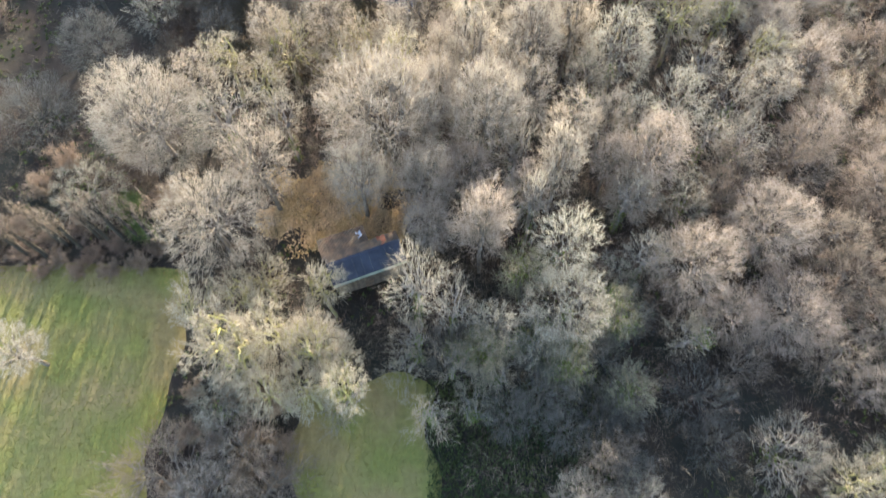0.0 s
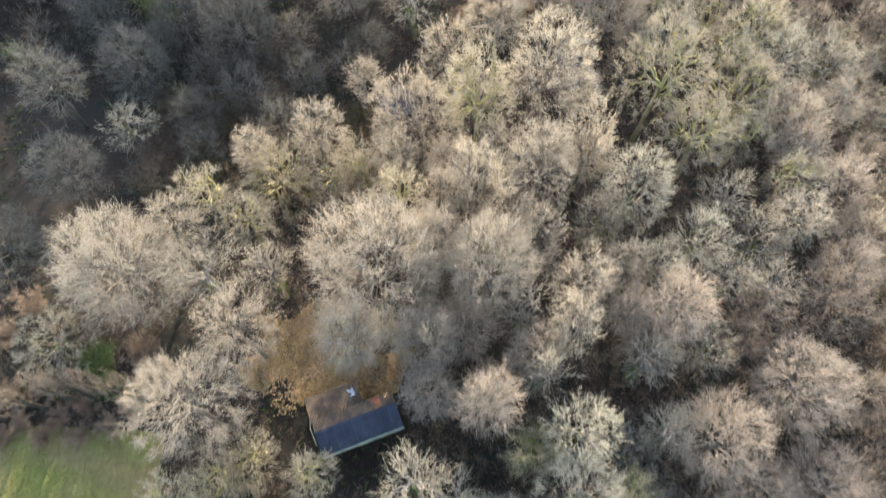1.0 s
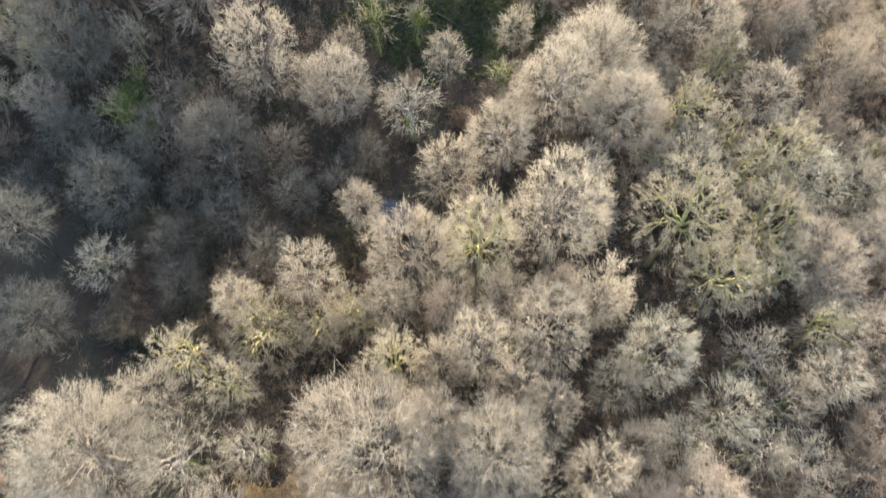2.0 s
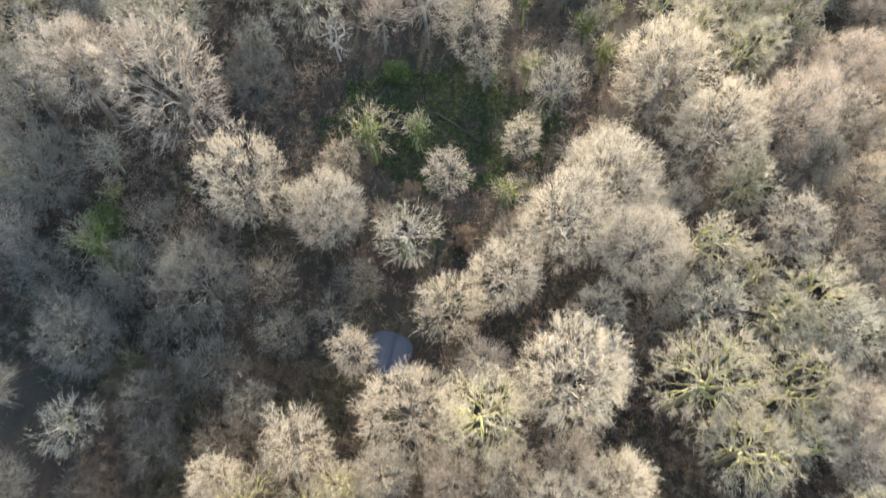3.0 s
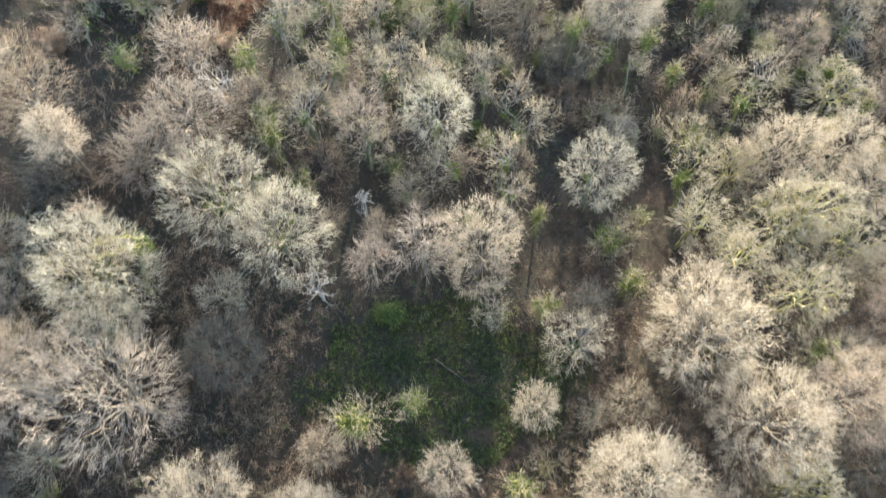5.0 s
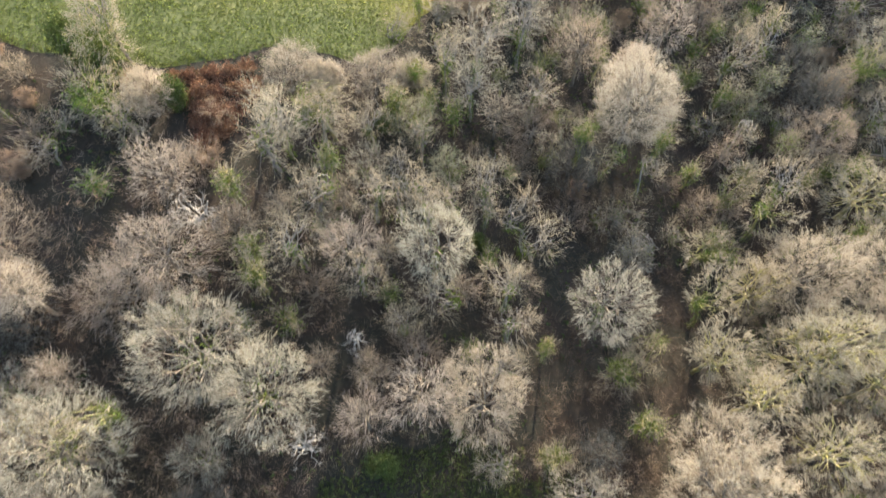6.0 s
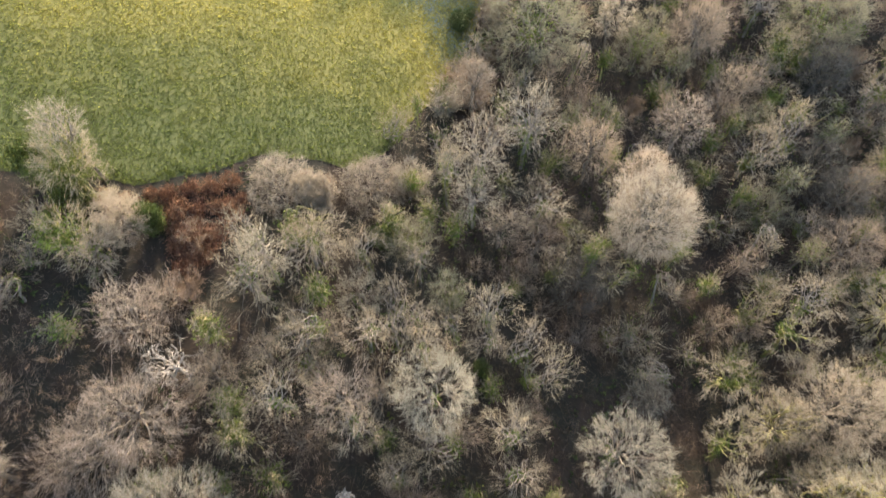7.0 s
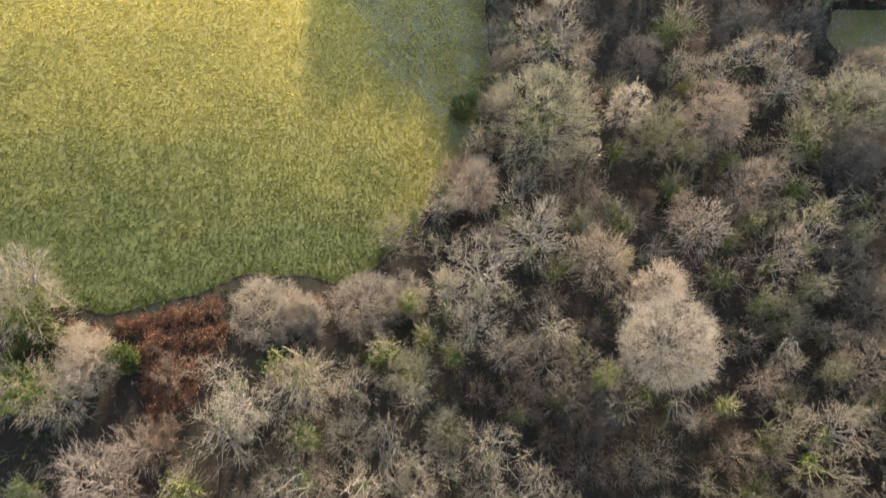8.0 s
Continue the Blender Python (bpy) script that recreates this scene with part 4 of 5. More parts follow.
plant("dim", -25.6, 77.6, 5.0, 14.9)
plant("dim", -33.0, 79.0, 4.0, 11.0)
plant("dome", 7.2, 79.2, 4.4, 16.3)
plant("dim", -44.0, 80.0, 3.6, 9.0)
plant("oak", 34.3, 80.1, 3.1, 13.2)
plant("brown", -19.5, 80.5, 3.0, 8.0)
plant("oak", 28.8, 82.0, 3.9, 18.2)
plant("fine", 22.1, 82.4, 5.1, 17.5)
plant("brown", -29.0, 82.5, 3.0, 8.0)
plant("ivy", -39.3, 83.3, 3.2, 8.2)
plant("ash", -4.1, 84.9, 3.7, 12.7)
plant("dome", 13.3, 85.1, 5.3, 18.6)
plant("dome", 39.0, 85.3, 4.0, 14.8)
plant("brown", -26.5, 85.5, 3.0, 8.0)
plant("brown", -33.0, 86.0, 3.0, 8.0)
plant("brown", 8.6, 86.5, 3.6, 9.1)
plant("fine", -13.4, 88.3, 4.7, 12.5)
plant("wispy", -32.4, 89.0, 2.5, 4.9)
plant("dome", -22.5, 89.7, 5.2, 17.2)
plant("dim", -44.9, 90.3, 5.2, 14.6)
plant("ivy", -39.2, 90.7, 2.0, 3.5)
plant("pink", 50.3, 91.1, 4.4, 13.9)

# round the clearing
plant("oak", 36.0, 92.2, 4.1, 13.4)
plant("ivy", 8.1, 92.2, 2.3, 8.7)
plant("fine", 19.9, 92.3, 6.4, 16.6)
plant("dome", 0.4, 93.9, 3.0, 10.8)
plant("dim", 44.7, 94.7, 4.4, 13.6)
plant("dim", -45.5, 98.2, 4.0, 17.3)
plant("ivy", -8.7, 98.5, 3.1, 12.9)
plant("dome", 33.6, 98.7, 6.2, 19.3)
plant("rosy", -30.1, 99.7, 6.7, 21.1)
plant("rosy", -40.7, 100.8, 5.2, 18.3)
plant("ivy", -3.4, 101.0, 2.1, 9.4)
plant("dome", 10.3, 101.4, 2.9, 9.0)
plant("warm", 43.2, 101.4, 5.6, 18.7)
plant("pink", -39.3, 103.7, 3.4, 15.5)
plant("dim", -22.9, 105.3, 4.7, 10.0)
plant("mossy", 43.9, 106.5, 4.1, 11.5)
plant("lichen", -32.6, 106.7, 3.7, 15.0)
plant("ash", 15.0, 108.2, 4.1, 12.7)
plant("dome", 29.0, 108.4, 6.6, 18.8)
plant("lichen", -34.0, 111.3, 6.2, 17.8)
plant("warm", 54.8, 111.7, 5.1, 15.4)
plant("wispy", 5.7, 111.8, 2.8, 9.4)
plant("mossy", -32.3, 112.5, 3.1, 15.3)
plant("ivy", 12.0, 112.9, 2.6, 8.9)
plant("dome", 29.8, 113.1, 5.4, 16.0)
plant("dim", 17.2, 113.2, 2.4, 10.9)
plant("oak", 40.9, 113.5, 4.4, 16.3)
plant("dead", -13.9, 113.5, 2.8, 8.5)
plant("rosy", -8.0, 116.1, 2.8, 12.5)
plant("lichen", -17.3, 117.2, 5.4, 17.5)
plant("rosy", -2.2, 118.2, 3.6, 15.5)
plant("dome", 4.3, 118.7, 5.3, 16.8)
plant("oak", 35.7, 119.6, 4.0, 14.7)
plant("oak", 49.4, 121.2, 4.3, 15.5)
plant("lichen", -24.0, 121.4, 6.2, 15.8)

# the wood beyond the clearing
plant("ivy", 21.7, 123.0, 3.3, 9.7)
plant("oak", 42.6, 124.2, 5.6, 16.4)
plant("brown", -3.0, 124.3, 3.3, 7.7)
plant("dim", -43.3, 124.4, 4.0, 7.6)
plant("oak", 31.8, 124.6, 3.8, 13.8)
plant("ivy", 12.1, 125.2, 1.5, 9.9)
plant("mossy", 25.5, 125.6, 2.8, 8.4)
plant("oak", 45.8, 125.8, 5.0, 18.2)
plant("warm", -40.6, 126.2, 3.3, 13.0)
plant("rosy", -35.9, 127.5, 3.8, 5.3)
plant("wispy", 7.6, 127.7, 3.1, 11.8)
plant("rosy", -32.9, 128.6, 5.0, 8.7)
plant("dome", 54.6, 129.0, 5.0, 19.2)
plant("lichen", 19.1, 130.0, 4.9, 17.8)
plant("ivy", -19.8, 130.4, 2.7, 9.9)
plant("wispy", -0.4, 130.6, 3.5, 10.8)
plant("mossy", 32.6, 131.0, 3.2, 14.7)
plant("brown", -44.2, 131.1, 5.2, 16.1)
plant("wispy", 7.5, 131.4, 3.5, 13.4)
plant("ivy", -6.3, 131.4, 1.9, 5.0)
plant("wispy", -9.3, 131.5, 3.0, 11.7)
plant("rosy", -29.2, 131.8, 5.2, 11.5)
plant("ivy", -20.9, 133.4, 2.3, 8.3)
plant("wispy", -15.8, 134.0, 3.5, 12.1)
plant("rosy", -10.1, 134.3, 3.4, 12.7)
plant("oak", 39.4, 134.6, 4.3, 14.0)
plant("lichen", -1.1, 135.4, 4.8, 16.6)
plant("dome", 45.4, 135.7, 5.9, 17.8)
plant("dome", 53.3, 136.4, 4.5, 16.9)
plant("dim", 23.2, 136.5, 2.6, 13.9)
plant("dead", -27.1, 137.2, 3.4, 8.6)
plant("wispy", 11.7, 139.2, 3.4, 11.1)
plant("mossy", 33.8, 140.3, 3.1, 11.5)
plant("wispy", -1.9, 140.4, 2.8, 16.6)
plant("ivy", -38.1, 140.4, 2.3, 5.8)
plant("wispy", -15.3, 140.8, 3.8, 11.5)
plant("wispy", -8.3, 141.3, 3.1, 12.9)
plant("rosy", -31.3, 141.4, 3.9, 9.6)
plant("wispy", 10.5, 142.3, 2.3, 12.2)
plant("wispy", 5.4, 142.8, 2.5, 11.6)
plant("rosy", -29.3, 144.3, 3.2, 6.6)
plant("mossy", 42.5, 144.4, 3.5, 11.8)
plant("wispy", -2.8, 144.4, 2.9, 11.9)
plant("wispy", 5.7, 145.6, 3.3, 13.3)
plant("wispy", -19.9, 146.0, 4.0, 12.7)
plant("scrub", -28.0, 146.2, 2.7, 2.3)
plant("ash", -18.7, 148.1, 2.8, 14.2)
plant("oak", 57.3, 148.7, 5.5, 12.0)
plant("wispy", 45.9, 148.8, 3.8, 14.1)
plant("ash", -36.3, 148.8, 3.6, 8.0)
plant("bracken", -28.6, 149.0, 1.9, 1.6)
plant("ivy", -38.3, 149.2, 3.9, 13.0)

# the upper wood along the crop field
plant("bracken", -27.0, 150.4, 2.2, 1.7)
plant("wispy", -3.0, 150.5, 2.2, 11.0)
plant("wispy", -14.8, 150.6, 4.7, 12.3)
plant("mossy", 39.7, 150.8, 3.6, 11.4)
plant("wispy", -8.7, 151.2, 2.7, 10.7)
plant("holly", -38.9, 151.4, 1.7, 2.9)
plant("dim", 17.1, 151.6, 4.1, 10.1)
plant("mossy", -13.9, 151.9, 3.5, 12.6)
plant("holly", -42.3, 152.0, 1.8, 3.7)
plant("bracken", -29.0, 152.2, 2.3, 1.9)
plant("scrub", -28.1, 152.2, 2.6, 2.2)
plant("warm", -34.5, 152.3, 2.9, 7.4)
plant("holly", -32.2, 152.9, 1.7, 6.3)
plant("bracken", -25.6, 153.0, 2.3, 1.8)
plant("ivy", 18.6, 154.4, 2.6, 13.9)
plant("holly", -40.7, 154.9, 2.3, 6.3)
plant("bracken", -31.0, 155.2, 2.2, 1.8)
plant("ivy", -6.2, 155.4, 2.1, 11.2)
plant("bracken", -24.6, 155.6, 2.2, 1.9)
plant("ivy", -38.9, 155.9, 4.4, 14.0)
plant("brown", 12.1, 156.9, 4.4, 10.1)
plant("fine", 25.1, 157.5, 5.8, 19.8)
plant("holly", -43.9, 157.7, 2.1, 9.4)
plant("ivy", -1.9, 158.0, 1.9, 8.8)
plant("pink", 53.7, 158.3, 4.6, 12.1)
plant("ash", -38.6, 158.6, 3.0, 15.6)
plant("ash", 3.6, 159.4, 2.9, 12.6)
plant("fine", -19.4, 159.9, 4.2, 6.0)
plant("wispy", 12.0, 160.2, 3.3, 14.1)
plant("wispy", 0.3, 161.3, 2.8, 15.6)
plant("fine", -9.3, 161.6, 4.3, 6.4)
plant("olive", 45.0, 164.4, 4.2, 8.5)
plant("ash", 4.3, 165.0, 3.9, 15.4)
plant("warm", 26.2, 165.5, 3.7, 14.9)
plant("dim", 55.1, 166.0, 3.9, 11.3)
plant("pink", 19.3, 168.7, 3.9, 15.0)
plant("ash", 10.6, 169.7, 3.8, 17.6)
plant("dim", 53.9, 171.2, 5.1, 10.4)
plant("wispy", -6.7, 171.3, 3.2, 4.2)
plant("wispy", 43.4, 171.9, 4.2, 11.9)
plant("ivy", -3.8, 172.7, 1.2, 9.2)
plant("rosy", 32.8, 174.6, 3.7, 13.5)

# the far trees
plant("wispy", 48.3, 175.8, 4.0, 12.5)
plant("ivy", 23.7, 175.9, 1.8, 9.1)
plant("pink", 3.6, 177.3, 3.2, 11.6)
plant("ivy", 41.4, 177.6, 2.2, 9.3)
plant("scrub", 3.8, 178.6, 3.3, 4.4)
plant("brown", 18.7, 178.9, 3.3, 10.2)
plant("pink", 42.1, 183.6, 3.8, 9.6)
plant("dim", 57.0, 187.3, 4.3, 11.5)
plant("scrub", 6.2, 187.5, 2.6, 3.6)
plant("olive", 12.7, 188.0, 7.5, 17.1)
plant("olive", 28.8, 189.8, 4.2, 13.0)
plant("pink", 37.5, 190.8, 4.1, 14.4)
plant("ivy", 51.2, 191.0, 3.9, 10.6)
plant("dome", 24.4, 191.6, 3.1, 13.8)
plant("ivy", 55.6, 191.9, 4.9, 10.0)
plant("pink", 7.6, 193.0, 2.8, 7.0)
plant("holly", 1.7, 194.0, 1.3, 1.9)
plant("holly", 3.5, 194.8, 1.4, 2.2)
plant("olive", 58.0, 195.1, 6.2, 15.1)
plant("pink", 38.6, 195.1, 4.7, 11.5)
plant("scrub", 7.0, 196.0, 2.4, 3.2)
plant("brown", 8.4, 199.0, 3.0, 8.0)
plant("brown", 62.9, 202.2, 4.6, 13.3)
plant("wispy", 15.0, 203.1, 6.4, 15.4)
plant("dim", 28.0, 203.3, 3.5, 10.8)
plant("brown", 62.5, 208.0, 3.0, 6.0)
plant("scrub", 65.5, 209.5, 2.6, 3.2)
plant("ivy", 34.4, 210.2, 3.9, 10.4)
plant("dim", 46.0, 211.4, 4.6, 9.9)
plant("dim", 55.3, 212.2, 4.3, 9.3)

# round the shed and the pasture: understorey in the gaps
plant("lichen", 18.6, 3.8, 2.6, 7.2)
plant("dome", 12.4, 3.9, 2.9, 8.4)
plant("dome", 52.4, 3.9, 2.3, 5.7)
plant("oak", 58.4, 4.0, 2.9, 4.2)
plant("warm", 65.3, 4.0, 2.9, 5.2)
plant("dome", 46.3, 4.7, 2.8, 6.6)
plant("oak", 39.3, 4.8, 3.2, 6.9)
plant("oak", 43.0, 7.0, 2.9, 6.4)
plant("oak", 50.2, 7.3, 3.1, 6.2)
plant("brown", 15.0, 7.4, 2.8, 8.7)
plant("warm", 62.6, 8.0, 2.8, 4.6)
plant("dome", 56.0, 9.0, 2.9, 4.3)
plant("oak", 46.2, 9.1, 2.9, 6.7)
plant("dome", 65.5, 11.3, 2.8, 4.2)
plant("oak", 50.9, 11.4, 2.8, 6.9)
plant("wispy", -1.4, 11.8, 2.7, 11.9)
plant("dome", 58.3, 12.7, 3.1, 4.4)
plant("lichen", 55.3, 14.5, 2.4, 6.1)
plant("warm", 44.7, 14.6, 2.8, 6.8)
plant("oak", 48.8, 14.6, 2.7, 7.0)
plant("lichen", 64.3, 15.5, 2.8, 4.4)
plant("ash", 56.2, 17.7, 3.2, 5.7)
plant("warm", 50.1, 19.4, 2.7, 6.0)
plant("wispy", 24.8, 19.9, 3.2, 9.8)
plant("oak", 60.6, 20.3, 3.2, 4.2)
plant("dome", 46.2, 20.7, 3.2, 6.8)
plant("oak", 55.0, 22.6, 3.0, 5.6)
plant("dome", 65.7, 22.6, 2.4, 4.4)
plant("oak", 50.9, 23.6, 2.9, 5.8)
plant("dome", 59.7, 26.4, 3.2, 4.6)
plant("lichen", 54.5, 26.6, 2.7, 6.1)
plant("scrub", -39.0, 27.2, 1.5, 1.7)
plant("scrub", -42.8, 27.3, 1.5, 1.7)
plant("scrub", -35.7, 27.5, 1.7, 1.7)
plant("brown", -48.6, 27.9, 2.2, 3.5)
plant("ivy", -51.9, 28.3, 2.0, 4.2)
plant("scrub", -33.0, 28.5, 1.9, 1.7)
plant("scrub", -41.4, 28.9, 1.8, 1.7)
plant("scrub", -45.0, 29.3, 1.9, 1.7)
plant("scrub", -38.0, 29.3, 2.0, 1.7)
plant("oak", 64.3, 29.5, 2.9, 4.3)
plant("scrub", -31.3, 30.2, 1.9, 1.7)
plant("scrub", -35.3, 30.4, 2.2, 1.7)
plant("brown", -59.2, 31.3, 2.1, 5.5)
plant("holly", -49.9, 31.3, 2.1, 2.7)
plant("oak", 51.2, 31.4, 2.8, 5.9)
plant("dome", 58.1, 31.4, 3.2, 4.6)
plant("scrub", -42.8, 31.5, 2.0, 1.7)
plant("holly", -33.2, 32.1, 2.1, 1.7)
plant("scrub", -46.0, 32.2, 2.1, 1.7)
plant("scrub", -39.7, 32.2, 2.1, 1.7)
plant("brown", -55.8, 32.2, 2.4, 4.4)

# the sunlit grove: understorey in the gaps
plant("holly", -35.2, 35.1, 2.1, 1.7)
plant("ivy", -51.1, 35.2, 1.6, 5.7)
plant("lichen", 26.8, 35.3, 3.2, 9.4)
plant("brown", -56.9, 35.9, 1.8, 4.0)
plant("scrub", -30.8, 36.0, 2.4, 2.9)
plant("scrub", -44.6, 37.2, 2.2, 2.9)
plant("oak", 58.1, 38.4, 2.9, 4.9)
plant("oak", 65.6, 40.6, 2.7, 4.5)
plant("scrub", -42.7, 40.7, 2.3, 3.4)
plant("warm", 55.7, 42.0, 2.9, 5.7)
plant("brown", -58.3, 42.7, 2.0, 4.8)
plant("dome", 59.5, 42.9, 2.7, 4.3)
plant("warm", 50.9, 44.8, 2.6, 5.5)
plant("dome", 65.8, 45.0, 2.3, 4.9)
plant("ash", 54.4, 47.5, 2.8, 5.2)
plant("ash", 63.0, 48.1, 3.0, 5.2)
plant("warm", 58.2, 48.9, 3.0, 4.7)
plant("dome", 47.0, 49.5, 3.2, 8.5)
plant("dome", 65.6, 52.1, 2.9, 4.7)
plant("ivy", -60.7, 52.2, 1.6, 4.2)
plant("dome", 51.3, 53.0, 3.0, 5.5)
plant("dome", 58.4, 54.1, 2.7, 5.8)
plant("warm", 62.5, 55.3, 2.8, 5.1)
plant("brown", -59.4, 56.4, 2.0, 4.5)
plant("ash", 53.2, 57.0, 2.3, 5.9)
plant("ash", 58.3, 57.8, 3.0, 5.5)
plant("ash", 63.0, 59.8, 2.8, 6.2)
plant("warm", 57.1, 61.7, 3.1, 7.0)
plant("dome", 51.3, 61.9, 2.8, 7.1)

# round the pond and the shaded hollow: understorey in the gaps
plant("brown", -58.0, 64.6, 2.1, 4.3)
plant("dome", 63.1, 64.6, 2.9, 7.3)
plant("lichen", 53.5, 66.1, 3.1, 7.5)
plant("lichen", 63.3, 69.1, 2.6, 7.0)
plant("lichen", 58.1, 69.4, 2.4, 7.4)
plant("warm", 4.3, 70.2, 3.1, 11.6)
plant("dome", 53.8, 71.7, 3.2, 7.1)
plant("oak", 60.1, 72.6, 3.1, 7.4)
plant("lichen", 64.2, 72.9, 2.6, 7.4)
plant("dim", -48.8, 73.9, 3.2, 5.5)
plant("ivy", -55.2, 75.9, 1.8, 4.2)
plant("dome", 55.7, 76.2, 2.9, 7.5)
plant("dome", 64.8, 76.5, 2.5, 8.2)
plant("wispy", -59.1, 76.9, 2.2, 6.2)
plant("oak", 59.2, 79.0, 2.5, 7.3)
plant("pink", 48.6, 79.8, 3.2, 10.5)
plant("oak", 53.6, 80.0, 3.1, 7.3)
plant("ash", 62.7, 80.1, 2.9, 8.1)
plant("dim", -9.7, 80.7, 2.8, 7.1)
plant("brown", -53.1, 80.7, 2.2, 4.0)
plant("pink", 46.1, 82.1, 3.2, 10.5)
plant("holly", -37.2, 82.6, 2.4, 4.2)
plant("dome", 58.1, 83.5, 2.9, 8.1)
plant("dome", 63.9, 83.8, 2.3, 8.4)
plant("warm", -48.2, 84.8, 3.0, 8.2)
plant("pink", 47.9, 85.6, 3.2, 10.5)
plant("ash", -54.2, 86.2, 2.4, 7.9)
plant("oak", -60.5, 86.5, 2.6, 7.6)
plant("holly", -39.3, 86.9, 2.6, 4.4)
plant("scrub", 2.6, 87.6, 2.1, 3.4)
plant("ash", 60.6, 88.4, 2.4, 8.5)
plant("warm", 64.7, 88.5, 2.8, 7.8)
plant("oak", -57.5, 88.7, 3.2, 7.0)
plant("scrub", 8.6, 88.8, 2.8, 4.5)
plant("dome", 28.5, 90.5, 2.6, 9.7)
plant("pink", -7.2, 90.7, 2.3, 3.9)
plant("scrub", 11.9, 90.8, 2.5, 4.0)
plant("dome", 56.7, 90.9, 2.5, 8.1)
plant("oak", -51.1, 91.3, 3.0, 7.1)

# round the clearing: understorey in the gaps
plant("oak", -60.7, 92.3, 2.7, 7.9)
plant("dome", -55.2, 92.7, 2.4, 8.2)
plant("dome", 60.1, 93.3, 3.0, 8.6)
plant("scrub", -4.2, 93.8, 1.8, 3.7)
plant("ash", -39.0, 94.3, 2.8, 8.7)
plant("oak", 54.8, 94.4, 2.7, 7.8)
plant("oak", 11.6, 95.0, 2.3, 4.2)
plant("ash", 64.4, 95.3, 3.2, 7.4)
plant("oak", -52.7, 95.4, 2.7, 7.4)
plant("dome", -12.8, 96.0, 2.6, 7.7)
plant("dome", 59.5, 97.4, 3.1, 8.6)
plant("oak", -56.9, 97.6, 2.5, 7.5)
plant("lichen", -60.5, 97.7, 2.6, 7.6)
plant("dome", 55.9, 98.3, 2.7, 9.8)
plant("warm", -53.4, 100.2, 2.8, 8.3)
plant("ash", 17.3, 100.4, 2.4, 5.0)
plant("dome", 22.0, 102.2, 3.1, 6.3)
plant("dome", -60.0, 102.7, 3.0, 7.3)
plant("dome", 51.3, 103.2, 3.2, 12.6)
plant("warm", 58.0, 103.3, 2.8, 8.8)
plant("ash", 63.4, 103.3, 2.6, 7.3)
plant("oak", -54.3, 104.8, 2.7, 8.2)
plant("dome", -48.6, 105.2, 3.1, 8.3)
plant("oak", -59.4, 107.5, 2.6, 6.2)
plant("oak", 62.5, 108.2, 2.4, 7.9)
plant("oak", -54.9, 108.9, 2.6, 6.6)
plant("dome", 48.6, 108.9, 3.0, 6.9)
plant("dome", -45.2, 109.8, 2.7, 8.1)
plant("ash", -50.7, 110.3, 2.6, 7.4)
plant("dome", 64.5, 111.5, 2.8, 8.0)
plant("lichen", -23.4, 111.9, 3.1, 7.8)
plant("oak", -60.4, 112.1, 2.5, 5.1)
plant("holly", -6.5, 112.2, 2.1, 3.5)
plant("oak", -57.2, 113.7, 3.1, 5.2)
plant("lichen", -44.7, 113.9, 2.3, 6.9)
plant("oak", -40.7, 114.3, 3.0, 6.8)
plant("oak", -51.1, 115.1, 3.1, 6.8)
plant("warm", 61.8, 116.5, 2.6, 6.7)
plant("ivy", 23.1, 117.0, 2.4, 9.5)
plant("oak", -54.6, 117.2, 3.2, 4.9)
plant("dome", 57.9, 117.3, 3.0, 6.3)
plant("lichen", -43.0, 117.6, 3.0, 6.6)
plant("ash", -48.8, 118.5, 2.8, 5.1)
plant("warm", -38.3, 119.4, 2.4, 7.4)
plant("warm", 64.4, 119.9, 2.8, 7.4)
plant("dome", 55.6, 120.7, 2.7, 7.8)
plant("pink", -7.7, 121.9, 2.5, 6.5)

# the wood beyond the clearing: understorey in the gaps
plant("pink", -13.4, 122.6, 1.9, 6.2)
plant("wispy", 8.4, 122.7, 1.8, 7.8)
plant("wispy", -18.6, 122.7, 2.0, 9.3)
plant("pink", 65.0, 123.8, 2.1, 4.2)
plant("olive", 36.9, 123.9, 2.2, 8.0)
plant("pink", 60.5, 123.9, 1.9, 4.5)
plant("dead", -9.6, 124.8, 1.6, 7.5)
plant("ivy", 3.2, 125.3, 1.9, 5.5)
plant("olive", -27.5, 125.4, 2.0, 6.3)
plant("ivy", -16.6, 126.8, 2.4, 6.8)
plant("mossy", -22.7, 127.2, 2.7, 5.6)
plant("wispy", 50.6, 127.3, 2.6, 6.8)
plant("wispy", -5.1, 127.6, 2.5, 7.5)
plant("brown", 65.3, 127.9, 1.7, 5.4)
plant("wispy", 39.8, 128.7, 2.0, 9.5)
plant("wispy", 47.5, 130.6, 2.7, 5.6)
plant("brown", -14.5, 130.9, 2.8, 5.8)
plant("pink", 2.8, 131.7, 1.9, 9.2)
plant("wispy", 63.1, 132.8, 2.3, 4.9)
plant("brown", 59.7, 133.1, 2.0, 4.3)
plant("brown", 9.8, 134.6, 2.5, 6.9)
plant("pink", 65.7, 135.7, 1.9, 4.6)
plant("pink", -22.9, 136.2, 2.8, 8.2)
plant("pink", -7.1, 136.2, 2.3, 6.1)
plant("wispy", -13.5, 137.6, 2.7, 6.5)
plant("dome", -52.7, 137.8, 3.2, 6.6)
plant("ivy", 5.4, 137.9, 2.1, 4.7)
plant("scrub", 64.6, 138.5, 1.7, 3.8)
plant("pink", -18.4, 139.1, 1.7, 7.7)
plant("holly", 4.7, 140.2, 1.4, 2.5)
plant("wispy", 60.5, 140.2, 1.8, 4.6)
plant("ivy", -23.5, 140.7, 2.4, 9.0)
